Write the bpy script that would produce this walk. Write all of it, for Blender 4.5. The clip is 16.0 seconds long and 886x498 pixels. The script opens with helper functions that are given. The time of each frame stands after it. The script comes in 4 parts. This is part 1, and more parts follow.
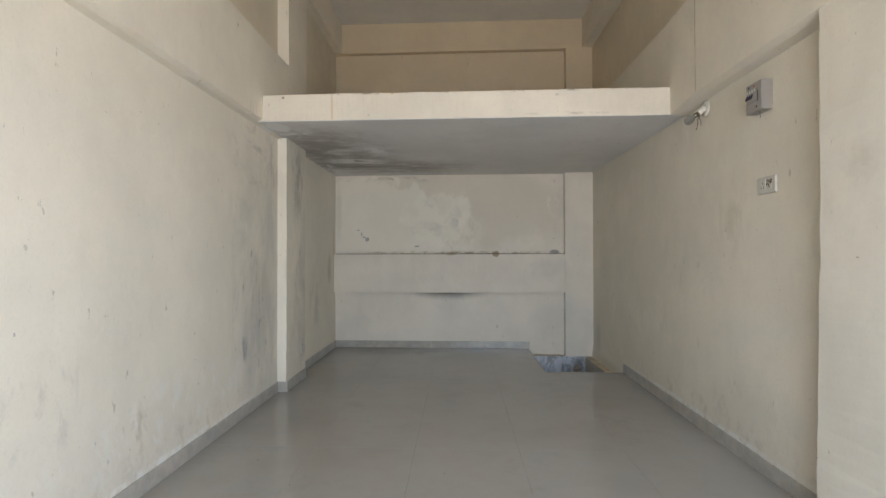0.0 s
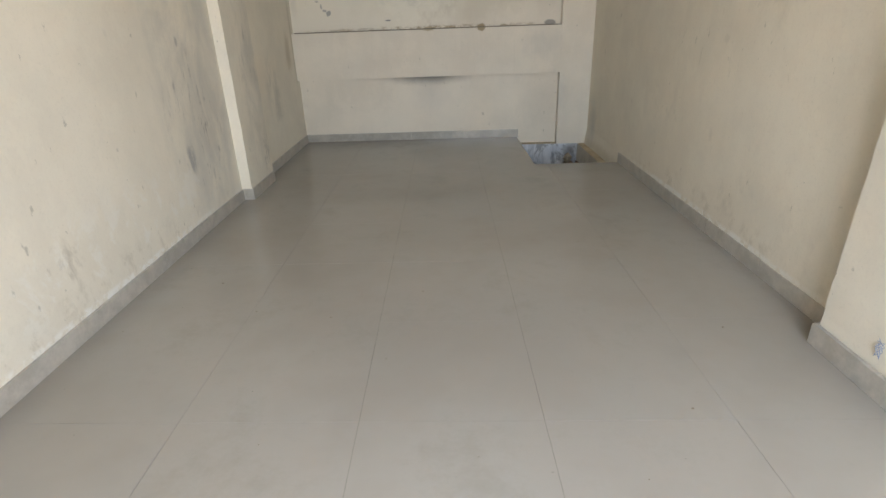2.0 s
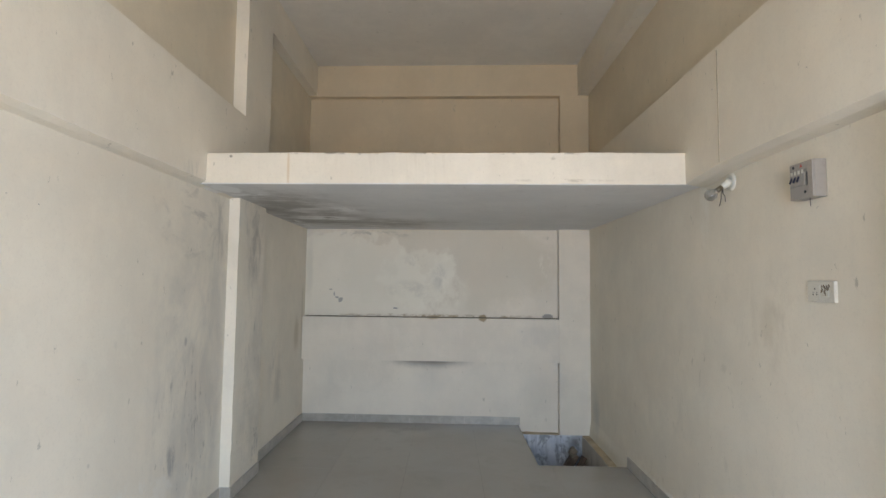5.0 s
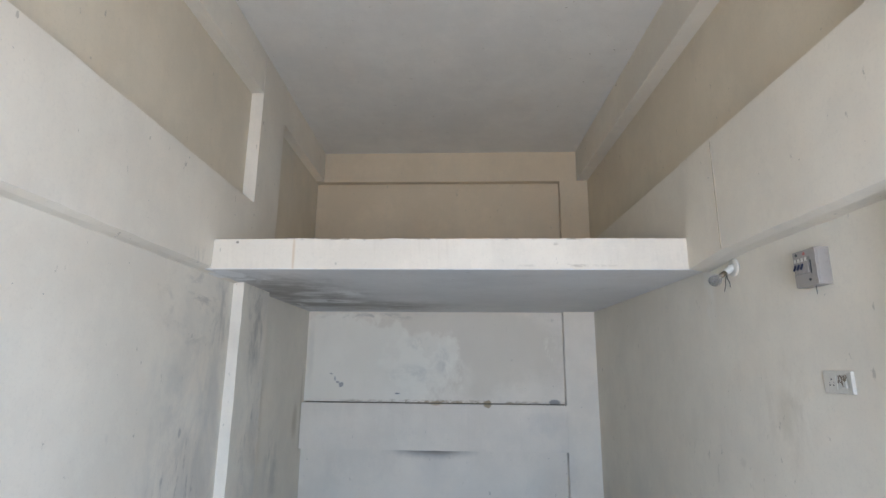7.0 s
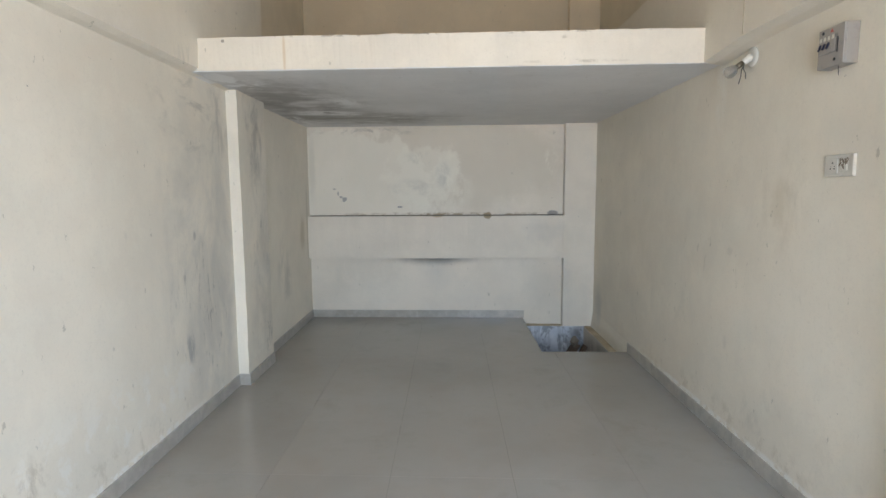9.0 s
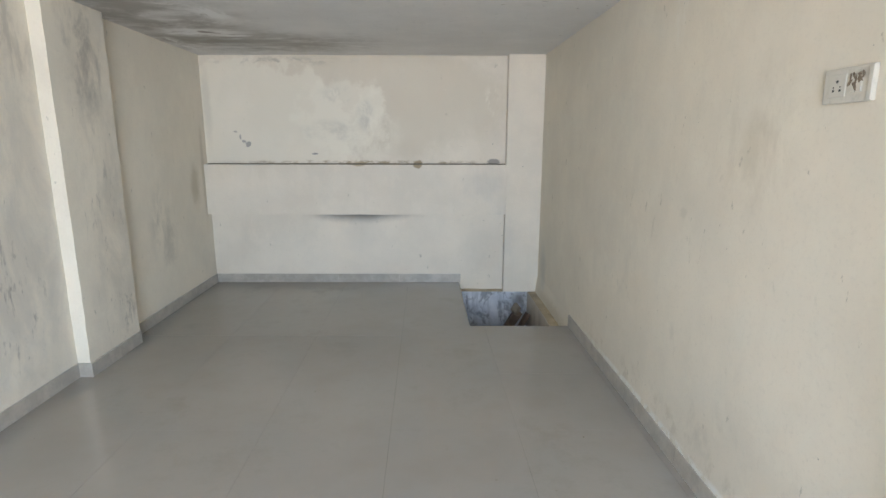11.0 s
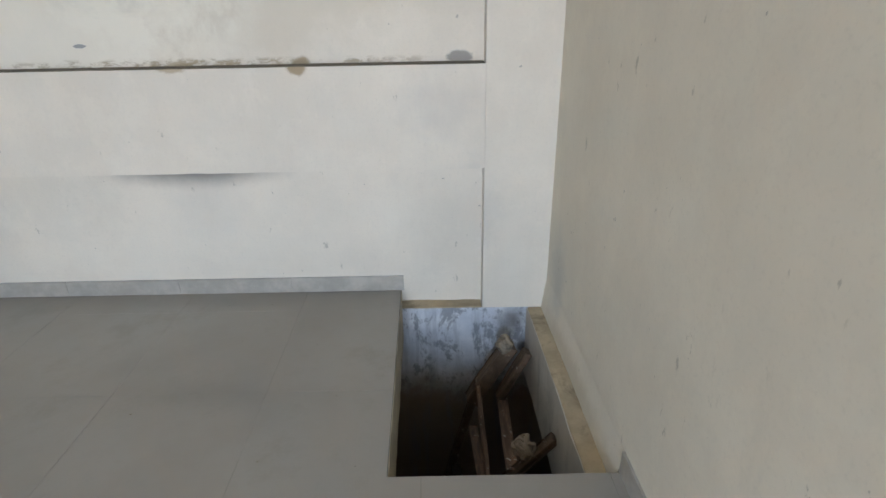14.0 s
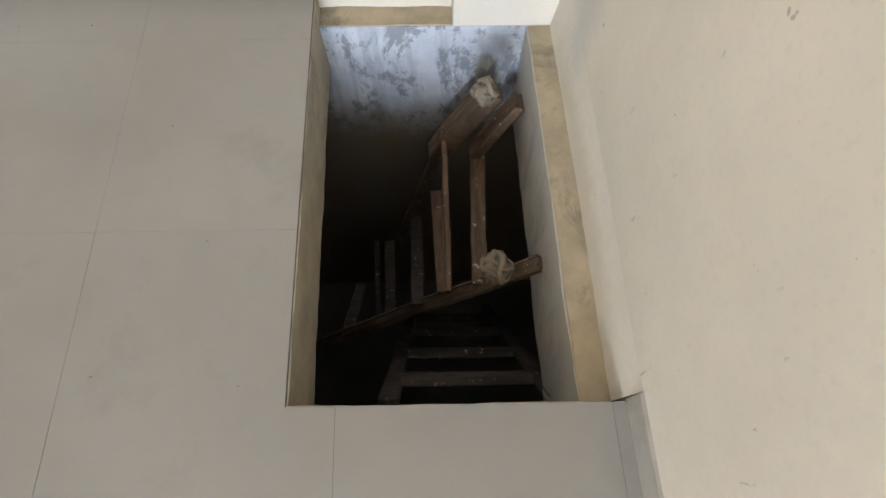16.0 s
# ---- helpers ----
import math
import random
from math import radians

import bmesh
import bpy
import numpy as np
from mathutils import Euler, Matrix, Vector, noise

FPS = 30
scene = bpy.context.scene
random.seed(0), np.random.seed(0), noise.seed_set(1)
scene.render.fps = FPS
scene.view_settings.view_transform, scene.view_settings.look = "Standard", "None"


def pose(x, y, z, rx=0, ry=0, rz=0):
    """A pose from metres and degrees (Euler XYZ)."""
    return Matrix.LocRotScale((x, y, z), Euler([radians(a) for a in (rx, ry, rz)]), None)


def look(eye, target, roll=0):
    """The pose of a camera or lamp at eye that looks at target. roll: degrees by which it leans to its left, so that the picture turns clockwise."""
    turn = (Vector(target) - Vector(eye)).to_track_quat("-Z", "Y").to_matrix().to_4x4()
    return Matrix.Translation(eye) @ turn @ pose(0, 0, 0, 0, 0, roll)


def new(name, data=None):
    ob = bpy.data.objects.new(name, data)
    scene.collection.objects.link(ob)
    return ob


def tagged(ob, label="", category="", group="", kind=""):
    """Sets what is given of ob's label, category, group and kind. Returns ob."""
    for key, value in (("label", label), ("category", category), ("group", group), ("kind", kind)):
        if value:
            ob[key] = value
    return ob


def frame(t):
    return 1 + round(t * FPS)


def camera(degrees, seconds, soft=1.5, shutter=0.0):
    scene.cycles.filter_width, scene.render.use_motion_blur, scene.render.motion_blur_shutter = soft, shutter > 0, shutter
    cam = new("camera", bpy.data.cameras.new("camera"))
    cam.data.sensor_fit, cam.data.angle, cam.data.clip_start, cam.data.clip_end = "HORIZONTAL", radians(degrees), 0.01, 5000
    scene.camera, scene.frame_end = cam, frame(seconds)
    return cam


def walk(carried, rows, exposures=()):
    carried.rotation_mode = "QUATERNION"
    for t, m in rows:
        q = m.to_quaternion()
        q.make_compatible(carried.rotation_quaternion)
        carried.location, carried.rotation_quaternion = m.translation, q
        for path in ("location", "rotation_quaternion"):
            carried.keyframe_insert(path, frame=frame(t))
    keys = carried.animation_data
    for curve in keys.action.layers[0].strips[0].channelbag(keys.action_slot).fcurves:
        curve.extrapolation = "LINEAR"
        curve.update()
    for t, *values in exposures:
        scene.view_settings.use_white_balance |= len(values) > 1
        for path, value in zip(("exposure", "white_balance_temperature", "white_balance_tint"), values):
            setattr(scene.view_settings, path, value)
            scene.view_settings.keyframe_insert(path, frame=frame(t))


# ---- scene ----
cam = camera(80.7, 16.0)

PATH = [
    (0, (1.893, -6.397, 1.156), (1.776, -4.401, 1.178), -0.1),
    (0.5, (1.898, -6.403, 1.151), (1.79, -4.411, 1.016), -0.1),
    (1, (1.861, -6.272, 1.077), (1.802, -4.325, 0.621), -0.3),
    (1.5, (1.845, -6.111, 1.17), (1.813, -4.237, 0.471), -1.3),
    (2, (1.942, -5.911, 1.208), (1.861, -4.076, 0.416), -2.1),
    (2.5, (2.008, -5.814, 1.315), (1.845, -3.962, 0.578), -1.6),
    (3, (1.955, -5.787, 1.385), (1.858, -3.873, 0.814), -0.7),
    (3.5, (1.893, -5.777, 1.418), (1.872, -3.813, 1.039), -0.7),
    (4, (1.921, -5.791, 1.452), (1.871, -3.809, 1.189), -0.2),
    (4.5, (1.94, -5.782, 1.467), (1.863, -3.79, 1.319), -0.0),
    (5, (1.954, -5.79, 1.532), (1.873, -3.796, 1.668), 0.6),
    (5.2, (1.945, -5.792, 1.547), (1.872, -3.809, 1.797), 0.9),
    (7.3, (1.946, -5.787, 1.573), (1.849, -3.837, 2.007), 0.4),
    (7.5, (1.943, -5.777, 1.553), (1.843, -3.801, 1.848), 0.2),
    (8, (1.939, -5.766, 1.503), (1.829, -3.769, 1.514), 0.2),
    (8.5, (1.939, -5.759, 1.455), (1.829, -3.767, 1.31), 0.1),
    (8.7, (1.915, -5.776, 1.439), (1.811, -3.786, 1.262), -0.1),
    (10.8, (2.314, -5.1, 1.379), (2.328, -3.139, 0.988), 0.2),
    (11, (2.382, -4.962, 1.373), (2.391, -3.003, 0.971), 0.1),
    (11.5, (2.511, -4.589, 1.407), (2.453, -2.63, 1.009), 0.1),
    (12, (2.566, -4.173, 1.389), (2.495, -2.213, 0.998), 0.8),
    (12.5, (2.621, -3.782, 1.376), (2.6, -1.836, 0.915), -0.4),
    (13, (2.716, -3.367, 1.414), (2.679, -1.453, 0.836), -0.4),
    (13.5, (2.755, -2.89, 1.371), (2.772, -1.001, 0.714), -0.1),
    (14, (2.798, -2.427, 1.352), (2.796, -0.599, 0.54), -1.1),
    (14.5, (2.882, -1.997, 1.332), (2.833, -0.331, 0.226), -0.4),
    (15, (2.888, -1.569, 1.268), (2.963, -0.198, -0.187), -0.1),
    (15.5, (2.918, -1.379, 1.229), (2.969, -0.399, -0.514), 0.1),
    (16, (2.944, -1.327, 1.187), (2.96, -0.535, -0.649), 0.2),
]
walk(cam, [(t, look(eye, target, roll)) for t, eye, target, roll in PATH], exposures=[
    (0, 2.04, 7800, 11), (1, 2.18, 7300, 11), (1.5, 2.28, 8400, 12), (2, 2.32, 8500, 12), (3.5, 2.32, 8000, 11), (5, 2.24, 7500, 11), (7.3, 2.30, 6450, 11), (8.5, 2.33, 7250, 10),
    (11, 2.68, 7400, 10), (12, 2.81, 7350, 10), (14, 2.88, 7100, 11), (14.5, 2.93, 7100, 13), (15, 3.14, 7500, 14), (16, 3.78, 7800, 14)])

# ---- daylight ----
world = bpy.data.worlds.new("sky")
scene.world = world
world.use_nodes = True
wn = world.node_tree.nodes
sky = wn.new("ShaderNodeTexSky")
sky.sky_type, sky.sun_disc = "NISHITA", False
sky.sun_elevation, sky.sun_rotation = radians(62), radians(80)
sky.dust_density = 3.0
world.node_tree.links.new(sky.outputs[0], wn["Background"].inputs[0])
wn["Background"].inputs[1].default_value = 0.15
sun = new("sun", bpy.data.lights.new("sun", "SUN"))
sun.data.energy, sun.data.angle, sun.data.color = 5.0, radians(0.5), (1.0, 0.92, 0.80)
sun.matrix_world = look((0, 0, 20), (-math.sin(radians(80)), -math.cos(radians(80)), 20 - math.tan(radians(62))))
# added lamp in place of the open street's daylight, in the unseen front opening
day = new("daylight_fill", bpy.data.lights.new("daylight_fill", "AREA"))
day.data.shape, day.data.size, day.data.size_y = "RECTANGLE", 1.6, 2.3
day.data.energy, day.data.spread, day.data.color = 26.0, radians(150), (0.49, 0.68, 1.0)
day.matrix_world = look((2.5, -6.95, 1.30), (0.9, 0.0, -1.1))

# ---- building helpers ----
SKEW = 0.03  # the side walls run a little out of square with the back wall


def box(bm, x0, x1, y0, y1, z0, z1, bevel=0.0):
    """A box, optionally with softened edges."""
    vs = [bm.verts.new((x, y, z)) for x in (x0, x1) for y in (y0, y1) for z in (z0, z1)]
    fs = [bm.faces.new([vs[i] for i in q]) for q in
          ((0, 1, 3, 2), (4, 6, 7, 5), (0, 4, 5, 1), (2, 3, 7, 6), (0, 2, 6, 4), (1, 5, 7, 3))]
    if bevel:
        es = {e for f in fs for e in f.edges}
        bmesh.ops.bevel(bm, geom=list(es), offset=bevel, segments=2, profile=0.6, affect="EDGES")
    return bm


def rough_bar(bm, x0, x1, y0, y1, z0, z1, axis, n, amp, freq=7.0):
    """A long box whose four long edges wander a little, as hand-trowelled plaster does."""
    lo, hi = (x0, y0, z0), (x1, y1, z1)
    u, v = [k for k in range(3) if k != axis]
    rings = []
    for k in range(n + 1):
        ring = []
        for c, (a, b) in enumerate(((0, 0), (1, 0), (1, 1), (0, 1))):
            p = [0.0, 0.0, 0.0]
            p[axis] = lo[axis] + (hi[axis] - lo[axis]) * k / n
            p[u], p[v] = (lo[u], hi[u])[a], (lo[v], hi[v])[b]
            q = Vector(p) * freq + Vector((c * 9.1, 3.3 * c, 1.7))
            p[u] += amp * (noise.noise(q) + 0.5 * noise.noise(q * 3.1))
            p[v] += amp * (noise.noise(q + Vector((31, 7, 5))) + 0.5 * noise.noise(q * 3.3))
            ring.append(bm.verts.new(p))
        rings.append(ring)
    for a, b in zip(rings, rings[1:]):
        for i in range(4):
            bm.faces.new((a[i], a[(i + 1) % 4], b[(i + 1) % 4], b[i]))
    bm.faces.new(rings[0][::-1])
    bm.faces.new(rings[-1])
    return bm


def coved_beam(bm, back, wall, face, y0, y1, z_wall, z_face, z1, n, amp, flare=0.0, drop=0.0):
    """A plastered beam along y whose underside is trowelled as a slope from the wall's face up to its own, sagging by drop at the loft."""
    rings = []
    for k in range(n + 1):
        y = y0 + (y1 - y0) * k / n
        mid = wall + (face - wall) * 0.55
        sag = drop * min(1.0, max(0.0, (y + 3.0) / 0.4))
        ring = []
        for c, (x, z) in enumerate(((back, z_wall), (wall, z_wall), (mid, z_wall + (z_face - z_wall) * 0.35), (face, z_face), (face + flare, z1), (back, z1))):
            q = Vector((c * 9.1, y * 6.0, 1.7 * c))
            s_ = amp if 0 < c < 5 else 0.0
            ring.append(bm.verts.new((x + s_ * noise.noise(q), y, z - (sag if c < 4 else 0.0) + s_ * 1.5 * noise.noise(q * 1.7 + Vector((5, 3, 1))))))
        rings.append(ring)
    for a, b in zip(rings, rings[1:]):
        for i in range(6):
            bm.faces.new((a[i], a[(i + 1) % 6], b[(i + 1) % 6], b[i]))
    bm.faces.new(rings[0][::-1])
    bm.faces.new(rings[-1])
    return bm


def tube(bm, a, b, ra, rb, n=12, caps=True):
    """A round bar from a to b with end radii ra and rb."""
    a, b = Vector(a), Vector(b)
    q = (b - a).to_track_quat("Z", "Y")
    rings = []
    for p, r in ((a, ra), (b, rb)):
        rings.append([bm.verts.new(p + q @ Vector((r * math.cos(6.28319 * i / n), r * math.sin(6.28319 * i / n), 0))) for i in range(n)])
    for i in range(n):
        j = (i + 1) % n
        bm.faces.new((rings[0][i], rings[0][j], rings[1][j], rings[1][i]))
    if caps:
        bm.faces.new(rings[0][::-1])
        bm.faces.new(rings[1])
    return bm


def lathe(bm, profile, origin, axis, n=20):
    """Turns (radius, height) pairs round an axis through origin."""
    q = Vector(axis).to_track_quat("Z", "Y")
    rings = [[bm.verts.new(Vector(origin) + q @ Vector((r * math.cos(6.28319 * i / n), r * math.sin(6.28319 * i / n), h))) for i in range(n)]
             for r, h in profile]
    for lo, hi in zip(rings, rings[1:]):
        for i in range(n):
            j = (i + 1) % n
            bm.faces.new((lo[i], lo[j], hi[j], hi[i]))
    bm.faces.new(rings[0][::-1])
    bm.faces.new(rings[-1])
    return bm


def beam(bm, a, b, w, h, up=(0, 0, 1), bevel=0.003, wobble=0.0):
    """A squared timber from a to b, w wide and h deep, cut in pieces so that it can be a little crooked."""
    a, b = Vector(a), Vector(b)
    d = (b - a).normalized()
    s = d.cross(Vector(up)).normalized()
    u = s.cross(d)
    rings, steps = [], 6
    for k in range(steps + 1):
        p = a.lerp(b, k / steps)
        off = s * random.uniform(-wobble, wobble) + u * random.uniform(-wobble, wobble)
        g = 1 + random.uniform(-wobble, wobble) * 4
        c = min(bevel, w / 4, h / 4)
        ring = []
        for sx, sy in ((1, 1), (-1, 1), (-1, -1), (1, -1)):
            for cx, cy in (((0, 1), (1, 0)) if sx * sy < 0 else ((1, 0), (0, 1))):
                ring.append(bm.verts.new(p + off + s * sx * (w / 2 * g - c * cx) + u * sy * (h / 2 * g - c * cy)))
        rings.append(ring)
    for lo, hi in zip(rings, rings[1:]):
        for i in range(8):
            bm.faces.new((lo[i], lo[(i + 1) % 8], hi[(i + 1) % 8], hi[i]))
    bm.faces.new(rings[0][::-1])
    bm.faces.new(rings[-1])
    return bm


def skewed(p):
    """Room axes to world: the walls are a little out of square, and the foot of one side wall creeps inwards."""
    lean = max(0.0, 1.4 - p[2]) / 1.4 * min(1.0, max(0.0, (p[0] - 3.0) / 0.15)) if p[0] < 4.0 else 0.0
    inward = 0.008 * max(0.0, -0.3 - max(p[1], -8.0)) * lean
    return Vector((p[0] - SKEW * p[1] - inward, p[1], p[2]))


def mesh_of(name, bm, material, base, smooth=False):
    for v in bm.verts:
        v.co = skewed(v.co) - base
    bmesh.ops.recalc_face_normals(bm, faces=bm.faces)
    me = bpy.data.meshes.new(name)
    bm.to_mesh(me)
    bm.free()
    me.materials.append(material)
    if smooth:
        for p in me.polygons:
            p.use_smooth = True
    return me


def solid(name, bm, material, label, category="", kind="structure", at=(0, 0, 0), smooth=False):
    """A top-level thing of one mesh, standing at 'at' (in the room's own axes)."""
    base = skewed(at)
    ob = new(name, mesh_of(name, bm, material, base, smooth))
    ob.location = base
    return tagged(ob, label, category or name.replace("_", " "), "", kind)


def thing(name, at, label, category, group="", kind=""):
    ob = new(name)
    ob.empty_display_size = 0.05
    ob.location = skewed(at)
    return tagged(ob, label, category, group, kind)


def world_place(ob):
    p = Vector(ob.location)
    while ob.parent:
        ob = ob.parent
        p += Vector(ob.location)
    return p


def part(name, bm, material, parent, label="", smooth=False):
    ob = new(name, mesh_of(name, bm, material, world_place(parent), smooth))
    ob.parent = parent
    return tagged(ob, label)


# ---- materials ----
def material(name):
    m = bpy.data.materials.new(name)
    m.use_nodes = True
    return m, m.node_tree.nodes, m.node_tree.links, m.node_tree.nodes["Principled BSDF"]


class Net:
    """Short hand for wiring nodes of one material."""

    def __init__(self, name, roughness=0.6, metallic=0.0):
        self.m, self.n, self.l, self.p = material(name)
        self.p.inputs["Roughness"].default_value = roughness
        self.p.inputs["Metallic"].default_value = metallic
        self.pos = self.n.new("ShaderNodeNewGeometry").outputs["Position"]

    def put(self, socket, value):
        if isinstance(value, (int, float)):
            socket.default_value = value
        elif isinstance(value, (tuple, list)):
            socket.default_value = (*value, 1.0) if len(value) == 3 and len(socket.default_value) == 4 else value
        else:
            self.l.new(value, socket)

    def math(self, op, a, b=0.0, c=0.0, clamp=False):
        k = self.n.new("ShaderNodeMath")
        k.operation, k.use_clamp = op, clamp
        for s, v in zip(k.inputs, (a, b, c)):
            self.put(s, v)
        return k.outputs[0]

    def place(self, scale=(1, 1, 1), turn=(0, 0, 0), shift=(0, 0, 0), of=None):
        k = self.n.new("ShaderNodeMapping")
        self.put(k.inputs["Vector"], of or self.pos)
        k.inputs["Scale"].default_value = scale
        k.inputs["Rotation"].default_value = [radians(a) for a in turn]
        k.inputs["Location"].default_value = shift
        return k.outputs[0]

    def noise(self, scale, detail=4.0, rough=0.55, stretch=(1, 1, 1), distort=0.0, shift=(0, 0, 0), turn=(0, 0, 0)):
        k = self.n.new("ShaderNodeTexNoise")
        self.put(k.inputs["Vector"], self.place(stretch, turn, shift))
        k.inputs["Scale"].default_value = scale
        k.inputs["Detail"].default_value = detail
        k.inputs["Roughness"].default_value = rough
        k.inputs["Distortion"].default_value = distort
        return k.outputs["Fac"]

    def ramp(self, v, lo, hi, smooth=True):
        k = self.n.new("ShaderNodeMapRange")
        k.interpolation_type = "SMOOTHSTEP" if smooth else "LINEAR"
        self.put(k.inputs["Value"], v)
        k.inputs["From Min"].default_value, k.inputs["From Max"].default_value = lo, hi
        return k.outputs[0]

    def mix(self, f, a, b, mode="MIX"):
        k = self.n.new("ShaderNodeMix")
        k.data_type, k.blend_type = "RGBA", mode
        self.put(k.inputs[0], f)
        self.put(k.inputs[6], a)
        self.put(k.inputs[7], b)
        return k.outputs[2]

    def blob(self, centre, size, lo=1.0, hi=0.0, ragged=0.35, scale=6.0):
        """1 inside an uneven patch round centre, 0 outside it. size: half widths along x, y and z."""
        k = self.n.new("ShaderNodeVectorMath")
        k.operation = "SUBTRACT"
        self.put(k.inputs[0], self.pos)
        k.inputs[1].default_value = skewed(centre)
        s = self.n.new("ShaderNodeVectorMath")
        s.operation = "DIVIDE"
        self.l.new(k.outputs[0], s.inputs[0])
        s.inputs[1].default_value = size
        d = self.n.new("ShaderNodeVectorMath")
        d.operation = "LENGTH"
        self.l.new(s.outputs[0], d.inputs[0])
        r = self.math("MULTIPLY_ADD", self.noise(scale, 5, 0.65), ragged * 2, -ragged)
        return self.ramp(self.math("ADD", d.outputs["Value"], r), lo, hi)

    def bump(self, height, strength=0.2, distance=0.01, after=None):
        k = self.n.new("ShaderNodeBump")
        k.inputs["Strength"].default_value, k.inputs["Distance"].default_value = strength, distance
        self.put(k.inputs["Height"], height)
        if after:
            self.l.new(after, k.inputs["Normal"])
        return k.outputs[0]

    def done(self, colour, normal=None, roughness=None):
        self.put(self.p.inputs["Base Color"], colour)
        if normal:
            self.l.new(normal, self.p.inputs["Normal"])
        if roughness is not None:
            self.put(self.p.inputs["Roughness"], roughness)
        return self.m


CREAM = (0.771, 0.696, 0.578)


def plaster(name, base=CREAM, stains=(), dirt=0.35, streaks=0.25, rough=0.62):
    """Distempered wall: brush marks, blotches, rain-like rubbing, specks; stains is a list of (mask maker, colour, amount)."""
    t = Net(name, rough)
    light, dark = [c * 1.03 for c in base], [c * 0.92 for c in base]
    c = t.mix(t.ramp(t.noise(1.3, 5, 0.6), 0.35, 0.7), dark, light)
    c = t.mix(t.math("MULTIPLY", t.ramp(t.noise(7, 6, 0.65, (1, 1, 0.35)), 0.5, 0.75), 0.35), c, [k * 0.9 for k in base])
    rub = t.math("MULTIPLY", t.ramp(t.noise(2.3, 6, 0.7, (1.6, 1.6, 0.4)), 0.56, 0.78), dirt)
    c = t.mix(rub, c, (0.44, 0.42, 0.37))
    st = t.math("MULTIPLY", t.ramp(t.noise(9, 5, 0.7, (1.5, 1.5, 0.12)), 0.6, 0.8), streaks)
    c = t.mix(st, c, (0.5, 0.46, 0.38))
    speck = t.math("MULTIPLY", t.ramp(t.noise(30, 2, 0.5), 0.765, 0.79), 0.6)
    c = t.mix(speck, c, (0.25, 0.23, 0.2))
    flake = t.math("MULTIPLY", t.ramp(t.noise(3.4, 8, 0.78, (1, 1, 0.8)), 0.5, 0.58), 0.16)
    c = t.mix(flake, c, [min(0.84, k * 1.12) for k in base])
    nick = t.math("MULTIPLY", t.ramp(t.noise(21, 4, 0.6, (1, 1, 0.45), 0, (3, 1, 2)), 0.68, 0.73), 0.6)
    c = t.mix(nick, c, (0.36, 0.32, 0.25))
    fine = t.math("MULTIPLY", t.ramp(t.noise(70, 4, 0.7), 0.5, 0.75), 0.24)
    c = t.mix(fine, c, [k * 0.72 for k in base])
    for make, colour, amount in stains:
        c = t.mix(t.math("MULTIPLY", make(t), amount), c, colour)
    h = t.math("ADD", t.noise(3.0, 4, 0.5), t.math("MULTIPLY", t.noise(45, 3, 0.6, (1, 1, 0.5)), 0.12))
    return t.done(c, t.bump(h, 0.14, 0.007), t.math("MULTIPLY_ADD", t.noise(4, 3), 0.25, rough - 0.12))


def smear(centre, size, scale=9, stretch=(1.4, 1.4, 0.3), lo=0.48, hi=0.7, turn=(0, 0, 0)):
    """Brushed smears inside a patch."""
    return lambda t: t.math("MULTIPLY", t.blob(centre, size, 1.0, 0.3), t.ramp(t.noise(scale, 6, 0.7, stretch, 0.4, (0, 0, 0), turn), lo, hi))


def patch(centre, size, lo=1.0, hi=0.75, ragged=0.35, scale=6.0):
    return lambda t: t.blob(centre, size, lo, hi, ragged, scale)


